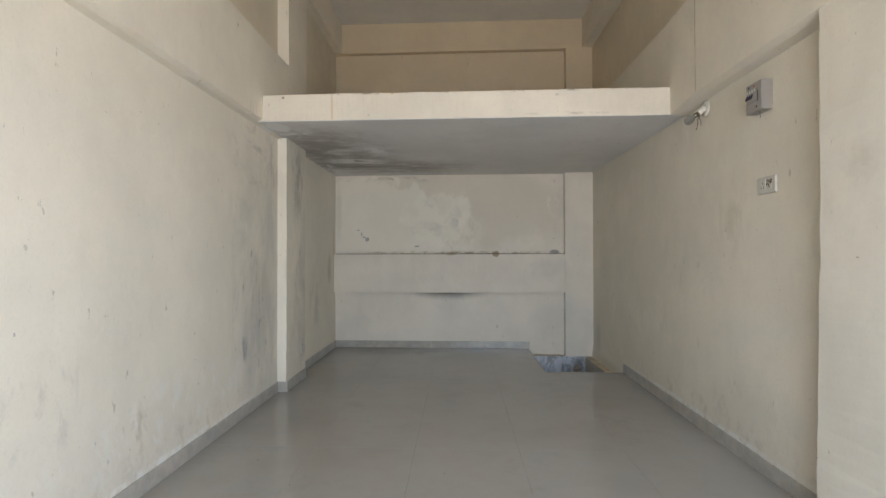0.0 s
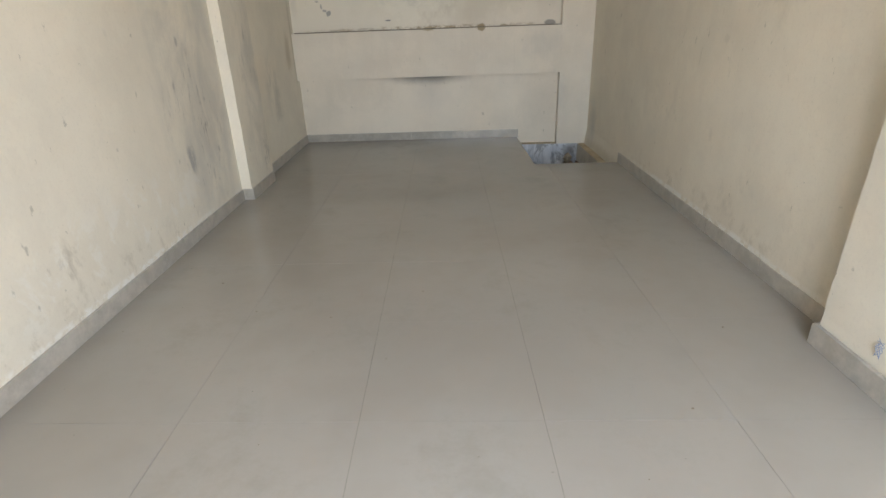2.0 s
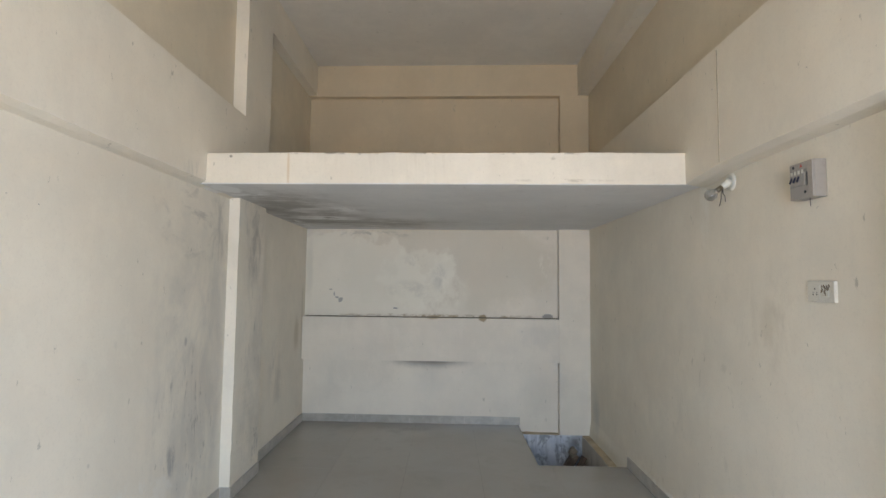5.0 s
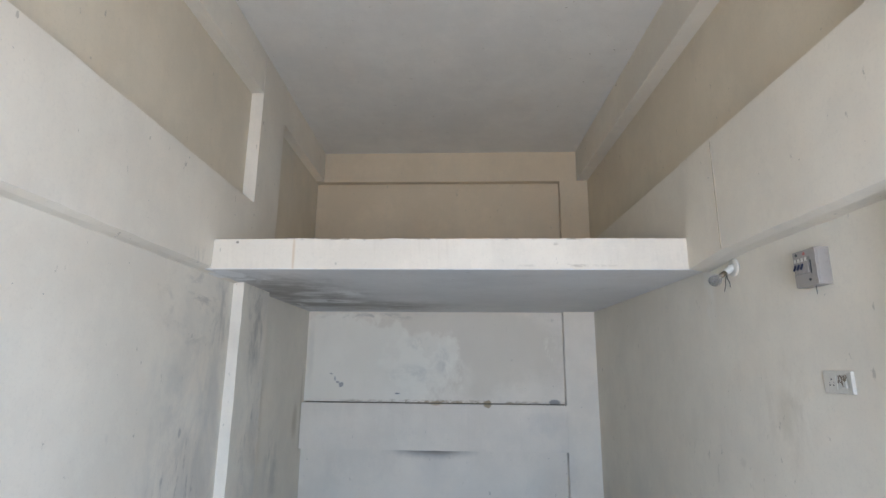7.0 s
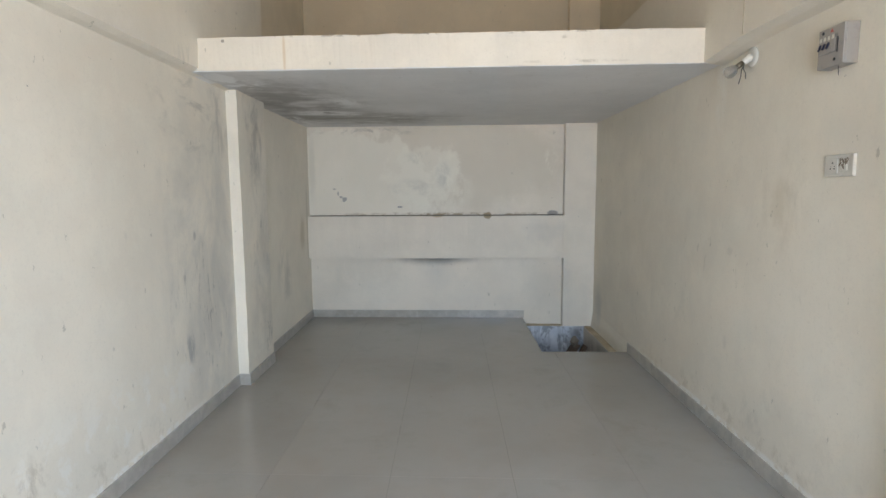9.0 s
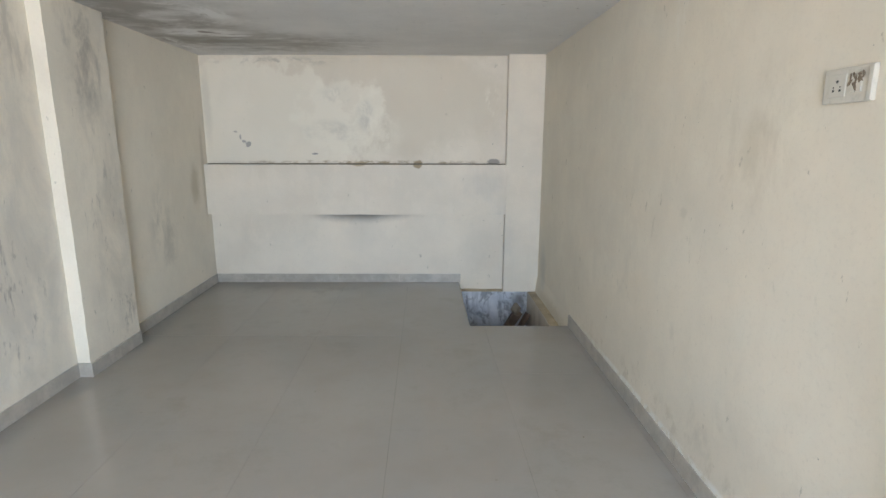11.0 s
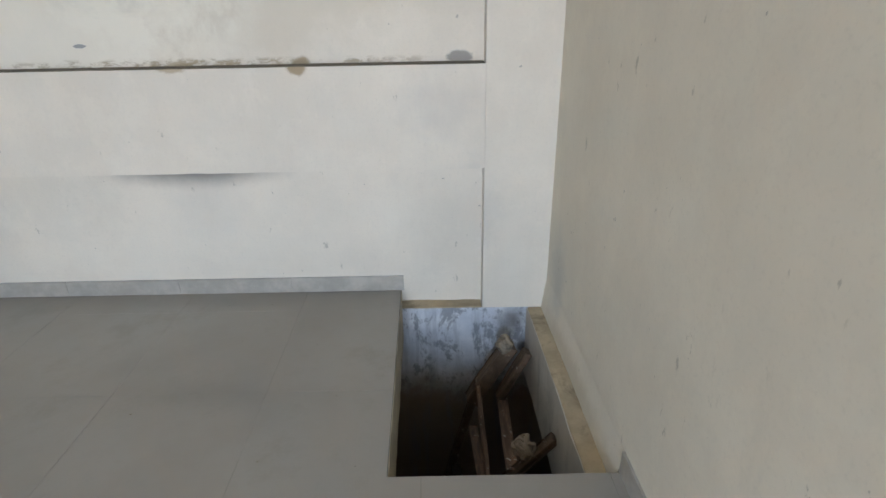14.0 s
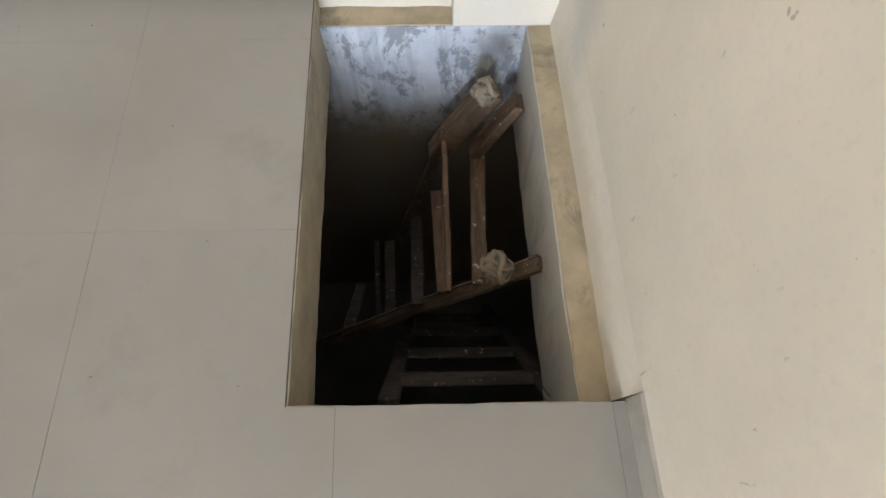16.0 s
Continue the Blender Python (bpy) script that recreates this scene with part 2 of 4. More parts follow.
GREY, OCHRE, SLATE = (0.42, 0.39, 0.335), (0.42, 0.31, 0.18), (0.225, 0.203, 0.178)
paint_left = plaster("paint_left_wall", dirt=0.15, streaks=0.06, stains=[
    (smear((0.17, -2.42, 0.95), (0.5, 0.8, 1.3), 2.6, (1, 1, 0.5), 0.34, 0.64), (0.42, 0.405, 0.375), 0.52),
    (smear((0.17, -2.62, 0.85), (0.5, 0.42, 0.62), 13, (1.3, 1.3, 0.28), 0.57, 0.68, (12, 0, 0)), SLATE, 0.55),
    (smear((0.17, -2.42, 0.55), (0.5, 0.3, 0.45), 17, (1.2, 1.2, 0.35), 0.55, 0.66, (-14, 0, 0)), SLATE, 0.7),
    (smear((0.17, -2.75, 0.48), (0.5, 0.1, 0.14), 11, (1, 1, 0.5), 0.46, 0.6, (20, 0, 0)), (0.18, 0.185, 0.195), 0.55),
    (smear((0.17, -2.6, 1.9), (0.5, 0.5, 0.32), 6, (0.7, 0.7, 1.3), 0.5, 0.66, (35, 0, 0)), SLATE, 0.38),
    (smear((0.17, -2.2, 1.85), (0.5, 0.22, 0.45), 8, (1.4, 1.4, 0.4), 0.46, 0.66), SLATE, 0.35),
    (patch((0.17, -3.30, 1.22), (0.2, 0.02, 0.035), 1.0, 0.0, 0.6, 30), (0.5, 0.46, 0.39), 0.3),
    (patch((0.17, -2.62, 1.165), (0.2, 0.02, 0.035), 1.0, 0.5, 0.5, 30), SLATE, 0.45),
    (patch((0.17, -3.45, 0.70), (0.2, 0.012, 0.014), 1.0, 0.2, 0.6, 40), SLATE, 0.3),
    (smear((0.17, -3.8, 0.12), (0.5, 2.0, 0.17), 13, (1, 1, 0.7), 0.5, 0.66), (0.44, 0.37, 0.27), 0.35),
    (smear((0.17, -3.6, 0.098), (0.5, 1.7, 0.028), 15, (1, 1, 1.4), 0.44, 0.54), (0.82, 0.80, 0.75), 0.7),
    (smear((0.17, -3.5, 0.3), (0.5, 1.6, 0.3), 6, (1, 1, 0.8), 0.52, 0.6), (0.8, 0.775, 0.72), 0.4),
    (smear((0.17, -4.05, 0.33), (0.5, 0.28, 0.16), 9, (1, 1, 0.5), 0.52, 0.68), (0.4, 0.33, 0.25), 0.55),
    (smear((0.17, -4.6, 0.62), (0.5, 0.35, 0.3), 8, (1, 1, 0.5), 0.52, 0.7), (0.42, 0.39, 0.34), 0.45),
    (smear((0.16, -0.85, 0.68), (0.5, 0.28, 0.45), 7, (1, 1, 0.5), 0.42, 0.64), (0.36, 0.335, 0.285), 0.45),
    (smear((0.16, -0.6, 1.1), (0.5, 0.7, 1.1), 3, (1, 1, 0.6), 0.42, 0.66), (0.58, 0.53, 0.44), 0.2),
    (patch((0.16, -0.22, 0.98), (0.4, 0.12, 0.26), 1.0, 0.2, 0.5, 8), (0.42, 0.34, 0.22), 0.55),
    # darker strip along the corner with the back wall
    (patch((0.16, -0.02, 1.1), (0.4, 0.05, 0.7), 1.0, 0.2, 0.5, 8), (0.42, 0.36, 0.26), 0.45),
])
paint_column = plaster("paint_column", dirt=0.15, streaks=0.06, stains=[
    (smear((0.25, -1.70, 1.0), (0.03, 0.4, 1.6), 3.5, (1, 1, 0.5), 0.38, 0.66), GREY, 0.45),
    (smear((0.25, -1.75, 1.9), (0.03, 0.3, 0.55), 6, (1, 1, 0.4), 0.45, 0.65, (15, 0, 0)), SLATE, 0.55),
    (smear((0.25, -1.75, 0.8), (0.03, 0.3, 0.9), 14, (1.3, 1.3, 0.3), 0.56, 0.68), SLATE, 0.5),
    (smear((0.25, -1.62, 0.3), (0.03, 0.12, 0.25), 12, (1, 1, 0.5), 0.48, 0.62), SLATE, 0.6)])
paint_right = plaster("paint_right_wall", dirt=0.12, streaks=0.03, stains=[
    (smear((3.335, -3.2, 1.4), (0.3, 0.3, 0.38), 5, (1, 1, 0.6), 0.42, 0.66), (0.46, 0.38, 0.28), 0.28),
    (patch((3.335, -3.18, 1.36), (0.3, 0.1, 0.16), 1.0, 0.1, 0.5, 9), (0.5, 0.42, 0.3), 0.3),
    (smear((3.335, -2.58, 2.0), (0.3, 0.08, 0.28), 8, (1, 1, 0.3), 0.4, 0.62), (0.82, 0.79, 0.72), 0.5),
    (patch((3.335, -2.78, 1.08), (0.3, 0.04, 0.03), 1.0, 0.4, 0.8, 40), (0.45, 0.4, 0.32), 0.2),
    (patch((3.335, -2.80, 0.56), (0.3, 0.03, 0.05), 1.0, 0.3, 0.9, 40), (0.45, 0.41, 0.34), 0.2),
    (patch((3.335, -2.12, 0.60), (0.3, 0.02, 0.03), 1.0, 0.3, 0.9, 40), (0.45, 0.41, 0.34), 0.2),
    (patch((3.335, -0.2, 0.2), (0.3, 0.18, 0.3), 1.0, 0.1, 0.5, 9), (0.47, 0.46, 0.43), 0.5),
    (patch((3.335, -0.6, -0.05), (0.3, 0.7, 0.1), 1.0, 0.2, 0.5, 12), (0.5, 0.42, 0.3), 0.5),
    (patch((3.214, -4.35, 1.5), (0.05, 0.14, 0.12), 1.0, 0.0, 0.9, 14), (0.45, 0.39, 0.3), 0.28),
    (patch((3.214, -4.17, 1.38), (0.05, 0.05, 0.12), 1.0, 0.0, 0.9, 14), (0.48, 0.42, 0.33), 0.22),
    (smear((3.335, -2.6, 0.12), (0.3, 1.8, 0.15), 13, (1, 1, 0.7), 0.48, 0.64), (0.44, 0.37, 0.27), 0.35),
    (smear((3.31, -2.7, 0.098), (0.3, 1.7, 0.028), 15, (1, 1, 1.4), 0.42, 0.52), (0.82, 0.80, 0.75), 0.75),
    (smear((3.335, -0.9, 0.45), (0.3, 1.1, 0.7), 24, (1, 1, 0.4), 0.655, 0.70), (0.24, 0.2, 0.15), 0.55),
    (smear((3.335, -1.9, 0.6), (0.3, 0.9, 0.7), 4, (1, 1, 0.6), 0.5, 0.7), (0.56, 0.51, 0.43), 0.3),
    (smear((3.335, -2.4, 0.9), (0.3, 1.9, 1.0), 17, (1, 1, 0.35), 0.62, 0.7), (0.42, 0.37, 0.28), 0.3),
    (smear((3.335, -3.4, 0.25), (0.3, 0.8, 0.25), 6, (1, 1, 0.6), 0.48, 0.68), (0.4, 0.36, 0.3), 0.3)])
paint_hatch = plaster("paint_hatch", (0.54, 0.495, 0.43), dirt=0.6, streaks=0.5, stains=[
    (smear((3.24, -0.6, -0.3), (0.3, 0.7, 0.3), 9, (1, 1, 0.4), 0.44, 0.62), (0.3, 0.27, 0.23), 0.6)])
paint_beam = plaster("paint_beam", dirt=0.14, streaks=0.04, stains=[
    (patch((0.21, -2.38, 2.135), (0.09, 0.18, 0.03), 1.0, 0.6, 0.5, 12), (0.8, 0.79, 0.77), 0.85),
    (smear((0.24, -2.6, 2.2), (0.06, 0.5, 0.1), 7), GREY, 0.5)])
WHITEWASH = (0.815, 0.76, 0.645)
paint_back = plaster("paint_back_wall", (0.75, 0.671, 0.562), dirt=0.12, streaks=0.03, stains=[
    (patch((1.75, 0.085, 1.75), (1.5, 0.05, 0.6), 1.0, 0.7, 0.3, 5), (0.61, 0.54, 0.43), 0.6),
    (patch((0.50, 0.085, 1.53), (1.15, 0.06, 0.60), 1.0, 0.90, 0.55, 3.6), WHITEWASH, 0.55),
    (patch((1.45, 0.085, 1.58), (0.42, 0.06, 0.40), 1.0, 0.7, 0.95, 4.2), WHITEWASH, 0.5),
    (patch((1.72, 0.085, 1.72), (0.16, 0.06, 0.24), 1.0, 0.7, 0.9, 7), WHITEWASH, 0.6),
    (smear((1.66, 0.085, 1.42), (0.45, 0.06, 0.32), 5, (1, 1, 0.7), 0.4, 0.6), WHITEWASH, 0.6),
    (smear((1.42, 0.085, 1.80), (0.22, 0.3, 0.12), 10, (1, 1, 0.6), 0.46, 0.62), (0.5, 0.46, 0.39), 0.4),
    (smear((1.35, 0.085, 1.47), (0.35, 0.3, 0.14), 6, (0.5, 1, 1), 0.42, 0.66), (0.50, 0.46, 0.39), 0.5),
    (smear((1.68, 0.085, 1.62), (0.12, 0.3, 0.22), 8, (1, 1, 0.6), 0.42, 0.66), (0.48, 0.445, 0.38), 0.55),
    (smear((0.9, 0.085, 2.1), (0.8, 0.3, 0.06), 8, (0.5, 1, 1), 0.48, 0.62), (0.44, 0.40, 0.33), 0.75),
    # darker strip down the panel's left end
    (patch((0.2, 0.085, 1.7), (0.06, 0.3, 0.5), 1.0, 0.2, 0.4, 9), (0.52, 0.48, 0.4), 0.4),
    (smear((2.86, 0.085, 1.75), (0.1, 0.3, 0.2), 10, (1, 1, 0.5), 0.46, 0.6), WHITEWASH, 0.6),
    (patch((1.58, 0.085, 0.70), (0.52, 0.06, 0.11), 1.15, 0.0, 0.22, 6), (0.06, 0.048, 0.04), 0.92),
    (patch((1.6, 0.085, 0.52), (0.3, 0.06, 0.3), 1.0, 0.0, 0.4, 6), (0.5, 0.48, 0.44), 0.3),
    (patch((2.75, 0.085, 0.36), (0.2, 0.06, 0.3), 1.0, 0.2, 0.4, 6), (0.5, 0.475, 0.42), 0.2),
    (patch((2.8, 0.0, 0.98), (0.3, 0.02, 0.2), 1.0, 0.2, 0.6, 7), (0.46, 0.44, 0.41), 0.28),
    (patch((2.95, 0.0, 0.5), (0.2, 0.02, 0.3), 1.0, 0.2, 0.6, 7), (0.5, 0.48, 0.44), 0.3),
    (patch((0.56, 0.085, 1.347), (0.03, 0.1, 0.028), 1.0, 0.7, 0.9, 34), (0.27, 0.26, 0.25), 0.8),
    (patch((0.522, 0.085, 1.378), (0.022, 0.1, 0.014), 1.0, 0.6, 0.9, 34), (0.3, 0.28, 0.26), 0.75),
    (patch((0.49, 0.085, 1.415), (0.012, 0.1, 0.03), 1.0, 0.6, 0.9, 34), (0.3, 0.28, 0.26), 0.7),
    (patch((0.45, 0.085, 1.465), (0.024, 0.1, 0.01), 1.0, 0.6, 0.9, 34), (0.33, 0.3, 0.26), 0.7),
    (patch((1.19, 0.085, 1.262), (0.032, 0.1, 0.009), 1.0, 0.8, 0.5, 40), (0.2, 0.2, 0.2), 0.8),
    (patch((2.166, 0.04, 1.165), (0.052, 0.2, 0.048), 1.0, 0.6, 0.35, 30), (0.34, 0.24, 0.13), 0.92),
    (patch((1.61, 0.04, 1.168), (0.075, 0.2, 0.028), 1.0, 0.6, 0.5, 30), OCHRE, 0.75),
    (patch((2.89, 0.085, 1.19), (0.075, 0.04, 0.03), 1.0, 0.6, 0.5, 30), (0.25, 0.23, 0.21), 0.85),
    (smear((1.6, 0.085, 1.18), (1.6, 0.05, 0.03), 20, (0.6, 1, 1.5), 0.44, 0.6), (0.36, 0.27, 0.16), 0.85),
])
paint_fascia = plaster("paint_fascia", (0.72, 0.645, 0.53), dirt=0.1, streaks=0.0, stains=[
    (patch((0.77, -2.61, 2.25), (0.012, 0.1, 0.2), 1.0, 0.3, 0.4, 12), (0.6, 0.45, 0.28), 0.7),
    (smear((1.7, -2.605, 2.346), (1.7, 0.03, 0.012), 16, (0.5, 1, 1), 0.55, 0.62), (0.24, 0.19, 0.13), 0.8),
    (patch((0.40, -2.605, 2.325), (0.014, 0.03, 0.012), 1.0, 0.4, 0.8, 40), (0.2, 0.17, 0.13), 0.8),
    (patch((2.42, -2.605, 2.31), (0.02, 0.03, 0.01), 1.0, 0.3, 0.8, 40), (0.45, 0.38, 0.28), 0.6),
    (smear((2.5, -2.605, 2.175), (0.4, 0.03, 0.014), 18, (0.5, 1, 1), 0.5, 0.6), (0.4, 0.33, 0.24), 0.6)])
CHALK = (0.8, 0.79, 0.77)
paint_soffit = plaster("paint_soffit", (0.73, 0.71, 0.685), dirt=0.25, streaks=0.0, stains=[
    (smear((0.5, -1.3, 2.152), (0.75, 1.5, 0.3), 3, (0.7, 1, 1), 0.34, 0.6), (0.25, 0.22, 0.185), 0.75),
    (smear((0.9, -0.5, 2.152), (1.3, 0.6, 0.3), 3, (0.5, 1, 1), 0.36, 0.6), (0.27, 0.24, 0.2), 0.75),
    (smear((0.62, -0.92, 2.152), (0.46, 0.2, 0.3), 6, (0.6, 2.0, 1), 0.40, 0.48, (0, 0, 30)), CHALK, 0.95),
    (smear((0.92, -1.5, 2.152), (0.13, 0.28, 0.3), 7, (2, 0.6, 1), 0.40, 0.48, (0, 0, -12)), CHALK, 0.95),
    (smear((0.25, -0.45, 2.152), (0.1, 0.5, 0.3), 9, (2, 0.6, 1), 0.47, 0.55), CHALK, 0.8),
    (patch((0.52, -0.87, 2.152), (0.2, 0.035, 0.3), 1.0, 0.8, 0.6, 16), CHALK, 0.95),
    (patch((0.80, -0.80, 2.152), (0.17, 0.03, 0.3), 1.0, 0.8, 0.6, 16), CHALK, 0.95),
    (patch((0.93, -1.5, 2.152), (0.03, 0.15, 0.3), 1.0, 0.8, 0.6, 16), CHALK, 0.95),
    (patch((0.30, -2.42, 2.152), (0.09, 0.15, 0.3), 1.0, 0.85, 0.6, 14), CHALK, 0.95),
    (smear((0.35, -2.25, 2.152), (0.25, 0.3, 0.3), 11, (0.7, 1.3, 1), 0.52, 0.57), CHALK, 0.85)])
paint_ceiling = plaster("paint_ceiling", (0.76, 0.72, 0.655), dirt=0.15, streaks=0.0)
# cream made browner: the loft's dim, warm bounce light is painted in
paint_loft_bounce = plaster("paint_loft_bounce", (0.66, 0.53, 0.365), dirt=0.2, streaks=0.15)
# duller and yellower than the side walls below
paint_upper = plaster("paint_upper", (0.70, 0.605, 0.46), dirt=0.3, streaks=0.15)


def tile_material():
    t = Net("vitrified_tile", 0.16)
    info = t.n.new("ShaderNodeObjectInfo")
    c = t.mix(t.ramp(t.noise(1.1, 5, 0.6), 0.3, 0.7), (0.318, 0.280, 0.242), (0.365, 0.332, 0.294))
    c = t.mix(t.math("MULTIPLY", t.ramp(t.noise(14, 6, 0.7), 0.5, 0.8), 0.25), c, (0.285, 0.268, 0.242))
    c = t.mix(t.math("MULTIPLY", t.ramp(t.noise(2.2, 6, 0.7), 0.5, 0.72), 0.45), c, (0.255, 0.226, 0.190))
    c = t.mix(t.math("MULTIPLY", info.outputs["Random"], 0.12), c, (0.31, 0.293, 0.26))
    c = t.mix(t.math("MULTIPLY", t.ramp(t.noise(40, 2), 0.76, 0.79), 0.6), c, (0.14, 0.12, 0.1))
    return t.done(c, None, t.math("MULTIPLY_ADD", t.noise(3.5, 5, 0.65), 0.14, 0.09))


tile_mat = tile_material()


def stone(name, base, rough=0.5, scale=9.0, blot=0.4, dark=0.6, bump=0.25):
    t = Net(name, rough)
    c = t.mix(t.ramp(t.noise(scale, 6, 0.65), 0.35, 0.7), [k * 0.82 for k in base], [k * 1.08 for k in base])
    c = t.mix(t.math("MULTIPLY", t.ramp(t.noise(scale * 0.35, 6, 0.75, (1, 1, 1), 0.6), 0.52, 0.72), blot), c, [k * dark for k in base])
    return t.done(c, t.bump(t.noise(scale * 5, 4), bump, 0.006))


skirting_mat = stone("skirting_tile", (0.445, 0.405, 0.35), 0.3, 9, 0.3, 0.75, 0.05)
grout_mat = stone("grout", (0.11, 0.097, 0.08), 0.8, 12)
ledge_mat = stone("rough_ledge", (0.50, 0.40, 0.27), 0.85, 9, 0.95, 0.36, 0.25)
slab_edge_mat = stone("slab_edge", (0.47, 0.40, 0.295), 0.75, 7, 0.7, 0.5, 0.4)
grime_mat = stone("grime", (0.22, 0.175, 0.125), 0.9, 30, 0.6, 0.5)
ground_mat = stone("ground", (0.44, 0.375, 0.285), 0.9, 1.5, 0.4, 0.7, 0.3)
outside_mat = stone("outside_render", (0.6, 0.55, 0.46), 0.8, 3)
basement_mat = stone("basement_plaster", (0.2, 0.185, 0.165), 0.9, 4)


def limewash():
    t = Net("blue_limewash", 0.8)
    c = t.mix(t.ramp(t.noise(4, 6, 0.7), 0.35, 0.68), (0.52, 0.55, 0.60), (0.73, 0.745, 0.77))
    c = t.mix(t.math("MULTIPLY", t.ramp(t.noise(7, 9, 0.8, (1, 1, 0.6), 0.3), 0.5, 0.57), 0.75), c, (0.2, 0.205, 0.22))
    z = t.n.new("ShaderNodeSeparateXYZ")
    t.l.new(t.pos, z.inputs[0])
    # lower wall turns dark brown, painting in the light's fall-off with depth
    depth_shade = t.ramp(t.math("ADD", z.outputs[2], t.math("MULTIPLY", t.noise(3, 6, 0.7), 0.55)), -0.12, -0.42)
    c = t.mix(depth_shade, c, (0.27, 0.215, 0.16))
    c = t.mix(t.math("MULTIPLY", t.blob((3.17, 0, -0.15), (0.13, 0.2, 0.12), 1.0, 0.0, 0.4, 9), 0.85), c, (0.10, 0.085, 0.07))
    drip = t.ramp(t.noise(16, 4, 0.6, (1, 1, 0.1)), 0.5, 0.62)
    c = t.mix(t.math("MULTIPLY", drip, 0.3), c, (0.22, 0.23, 0.26))
    return t.done(c, t.bump(t.noise(30, 4), 0.3, 0.006))


limewash_mat = limewash()


def timber(name, base, along=(1, 1, 1)):
    t = Net(name, 0.7)
    c = t.mix(t.ramp(t.noise(18, 6, 0.7, along, 0.4), 0.35, 0.7), [k * 0.55 for k in base], [k * 1.3 for k in base])
    c = t.mix(t.math("MULTIPLY", t.ramp(t.noise(30, 5, 0.75), 0.62, 0.66), 0.85), c, (0.6, 0.57, 0.5))
    c = t.mix(t.math("MULTIPLY", t.ramp(t.noise(5, 5, 0.7), 0.5, 0.7), 0.6), c, [k * 0.4 for k in base])
    return t.done(c, t.bump(t.noise(40, 4, 0.6, along), 0.5, 0.004))


wood_rail = timber("old_wood_rail", (0.19, 0.122, 0.078), (0.35, 3, 0.35))
wood_rung = timber("old_wood_rung", (0.20, 0.115, 0.068), (3, 0.25, 3))
# darkened copy of the old wood, with the hatch's deep shade in its colour
wood_shaded = timber("old_wood_shaded", (0.075, 0.052, 0.038), (0.3, 2, 2))


def plain(name, colour, rough=0.5, metallic=0.0, grime=0.3, bump=0.05, scale=40.0):
    t = Net(name, rough, metallic)
    c = t.mix(t.math("MULTIPLY", t.ramp(t.noise(scale, 5, 0.7), 0.5, 0.75), grime), colour, [k * 0.45 for k in colour])
    return t.done(c, t.bump(t.noise(scale * 3, 3), bump, 0.002))


cloth_mat = plain("jute_rag", (0.29, 0.235, 0.175), 0.9, 0, 0.7, 0.6, 60)
plastic_grey = plain("grey_plastic", (0.32, 0.285, 0.25), 0.4, 0, 0.25)
plastic_white = plain("white_plastic", (0.61, 0.57, 0.49), 0.35, 0, 0.3)
plastic_navy = plain("navy_plastic", (0.02, 0.024, 0.05), 0.35)
plastic_black = plain("black_plastic", (0.03, 0.03, 0.03), 0.4)
sticker_red = plain("red_sticker", (0.5, 0.06, 0.05), 0.5)
slot_grey = plain("slot_grey_plastic", (0.22, 0.20, 0.18), 0.45)
brass_mat = plain("brass_cap", (0.22, 0.18, 0.13), 0.35, 1.0)
soot_mat = plain("soot", (0.20, 0.15, 0.105), 0.8, 0, 0.6)


def glass():
    t = Net("bulb_glass", 0.08)
    t.p.inputs["Transmission Weight"].default_value = 0.9
    t.p.inputs["IOR"].default_value = 1.45
    return t.done((0.5, 0.49, 0.47))


glass_mat = glass()

# ---- large structure ----
# FRONT is unseen, set this far out so the light falls off evenly
FRONT, BACK = -7.0, 0.32        # outer faces of the shop
XL, XR = 0.170, 3.335            # infill walls
FL, FR = 0.248, 3.216            # faces of the concrete frame
FU = FL + 0.013                  # the frame stands a little further out above the loft
CEIL, SOFFIT, LOFT = 4.027, 2.152, 2.347
PIT_X, PIT_Y, PIT_R, LEDGE = 2.565, -1.187, 3.238, -0.075
REC = 0.085                      # depth of the panels in the back wall
BASE = -2.5                      # basement floor

bm = bmesh.new()
box(bm, XL - 0.23, XL, FRONT, -1.79, -0.24, 2.30)
box(bm, XL - 0.23, XL - 0.012, -1.79, BACK, -0.24, 2.30)
solid("wall_left", bm, paint_left, "cream distempered side wall with grey smears and scuffs", "wall")
bm = bmesh.new()
box(bm, XL - 0.23, XL - 0.006, FRONT, BACK, 2.30, CEIL)
solid("wall_left_upper", bm, paint_upper, "duller, yellower wall panel set back above the beam", "wall")
bm = bmesh.new()
rough_bar(bm, FL - 0.1, FL, -2.06, -1.52, 0.0, 2.16, 2, 50, 0.004)
rough_bar(bm, FU - 0.12, FU, -2.048, -1.52, 2.76, CEIL, 2, 30, 0.002)
coved_beam(bm, XL - 0.03, XL, FL, -2.049, -1.522, 2.33, 2.332, 2.765, 6, 0.0005, FU - FL)
solid("column_left", bm, paint_column, "cream plastered concrete column with grey damp smears", "column")
bm = bmesh.new()
coved_beam(bm, XL - 0.03, XL, FL, FRONT, -2.05, 2.143, 2.168, 2.765, 90, 0.003, FU - FL)
box(bm, XL - 0.03, FU, FRONT, -2.056, 3.68, CEIL, 0.004)
box(bm, XL - 0.03, FU - 0.004, -1.524, REC + 0.02, 3.68, CEIL, 0.004)
solid("beam_left", bm, paint_beam, "cream plastered concrete beams along the side wall", "beam")

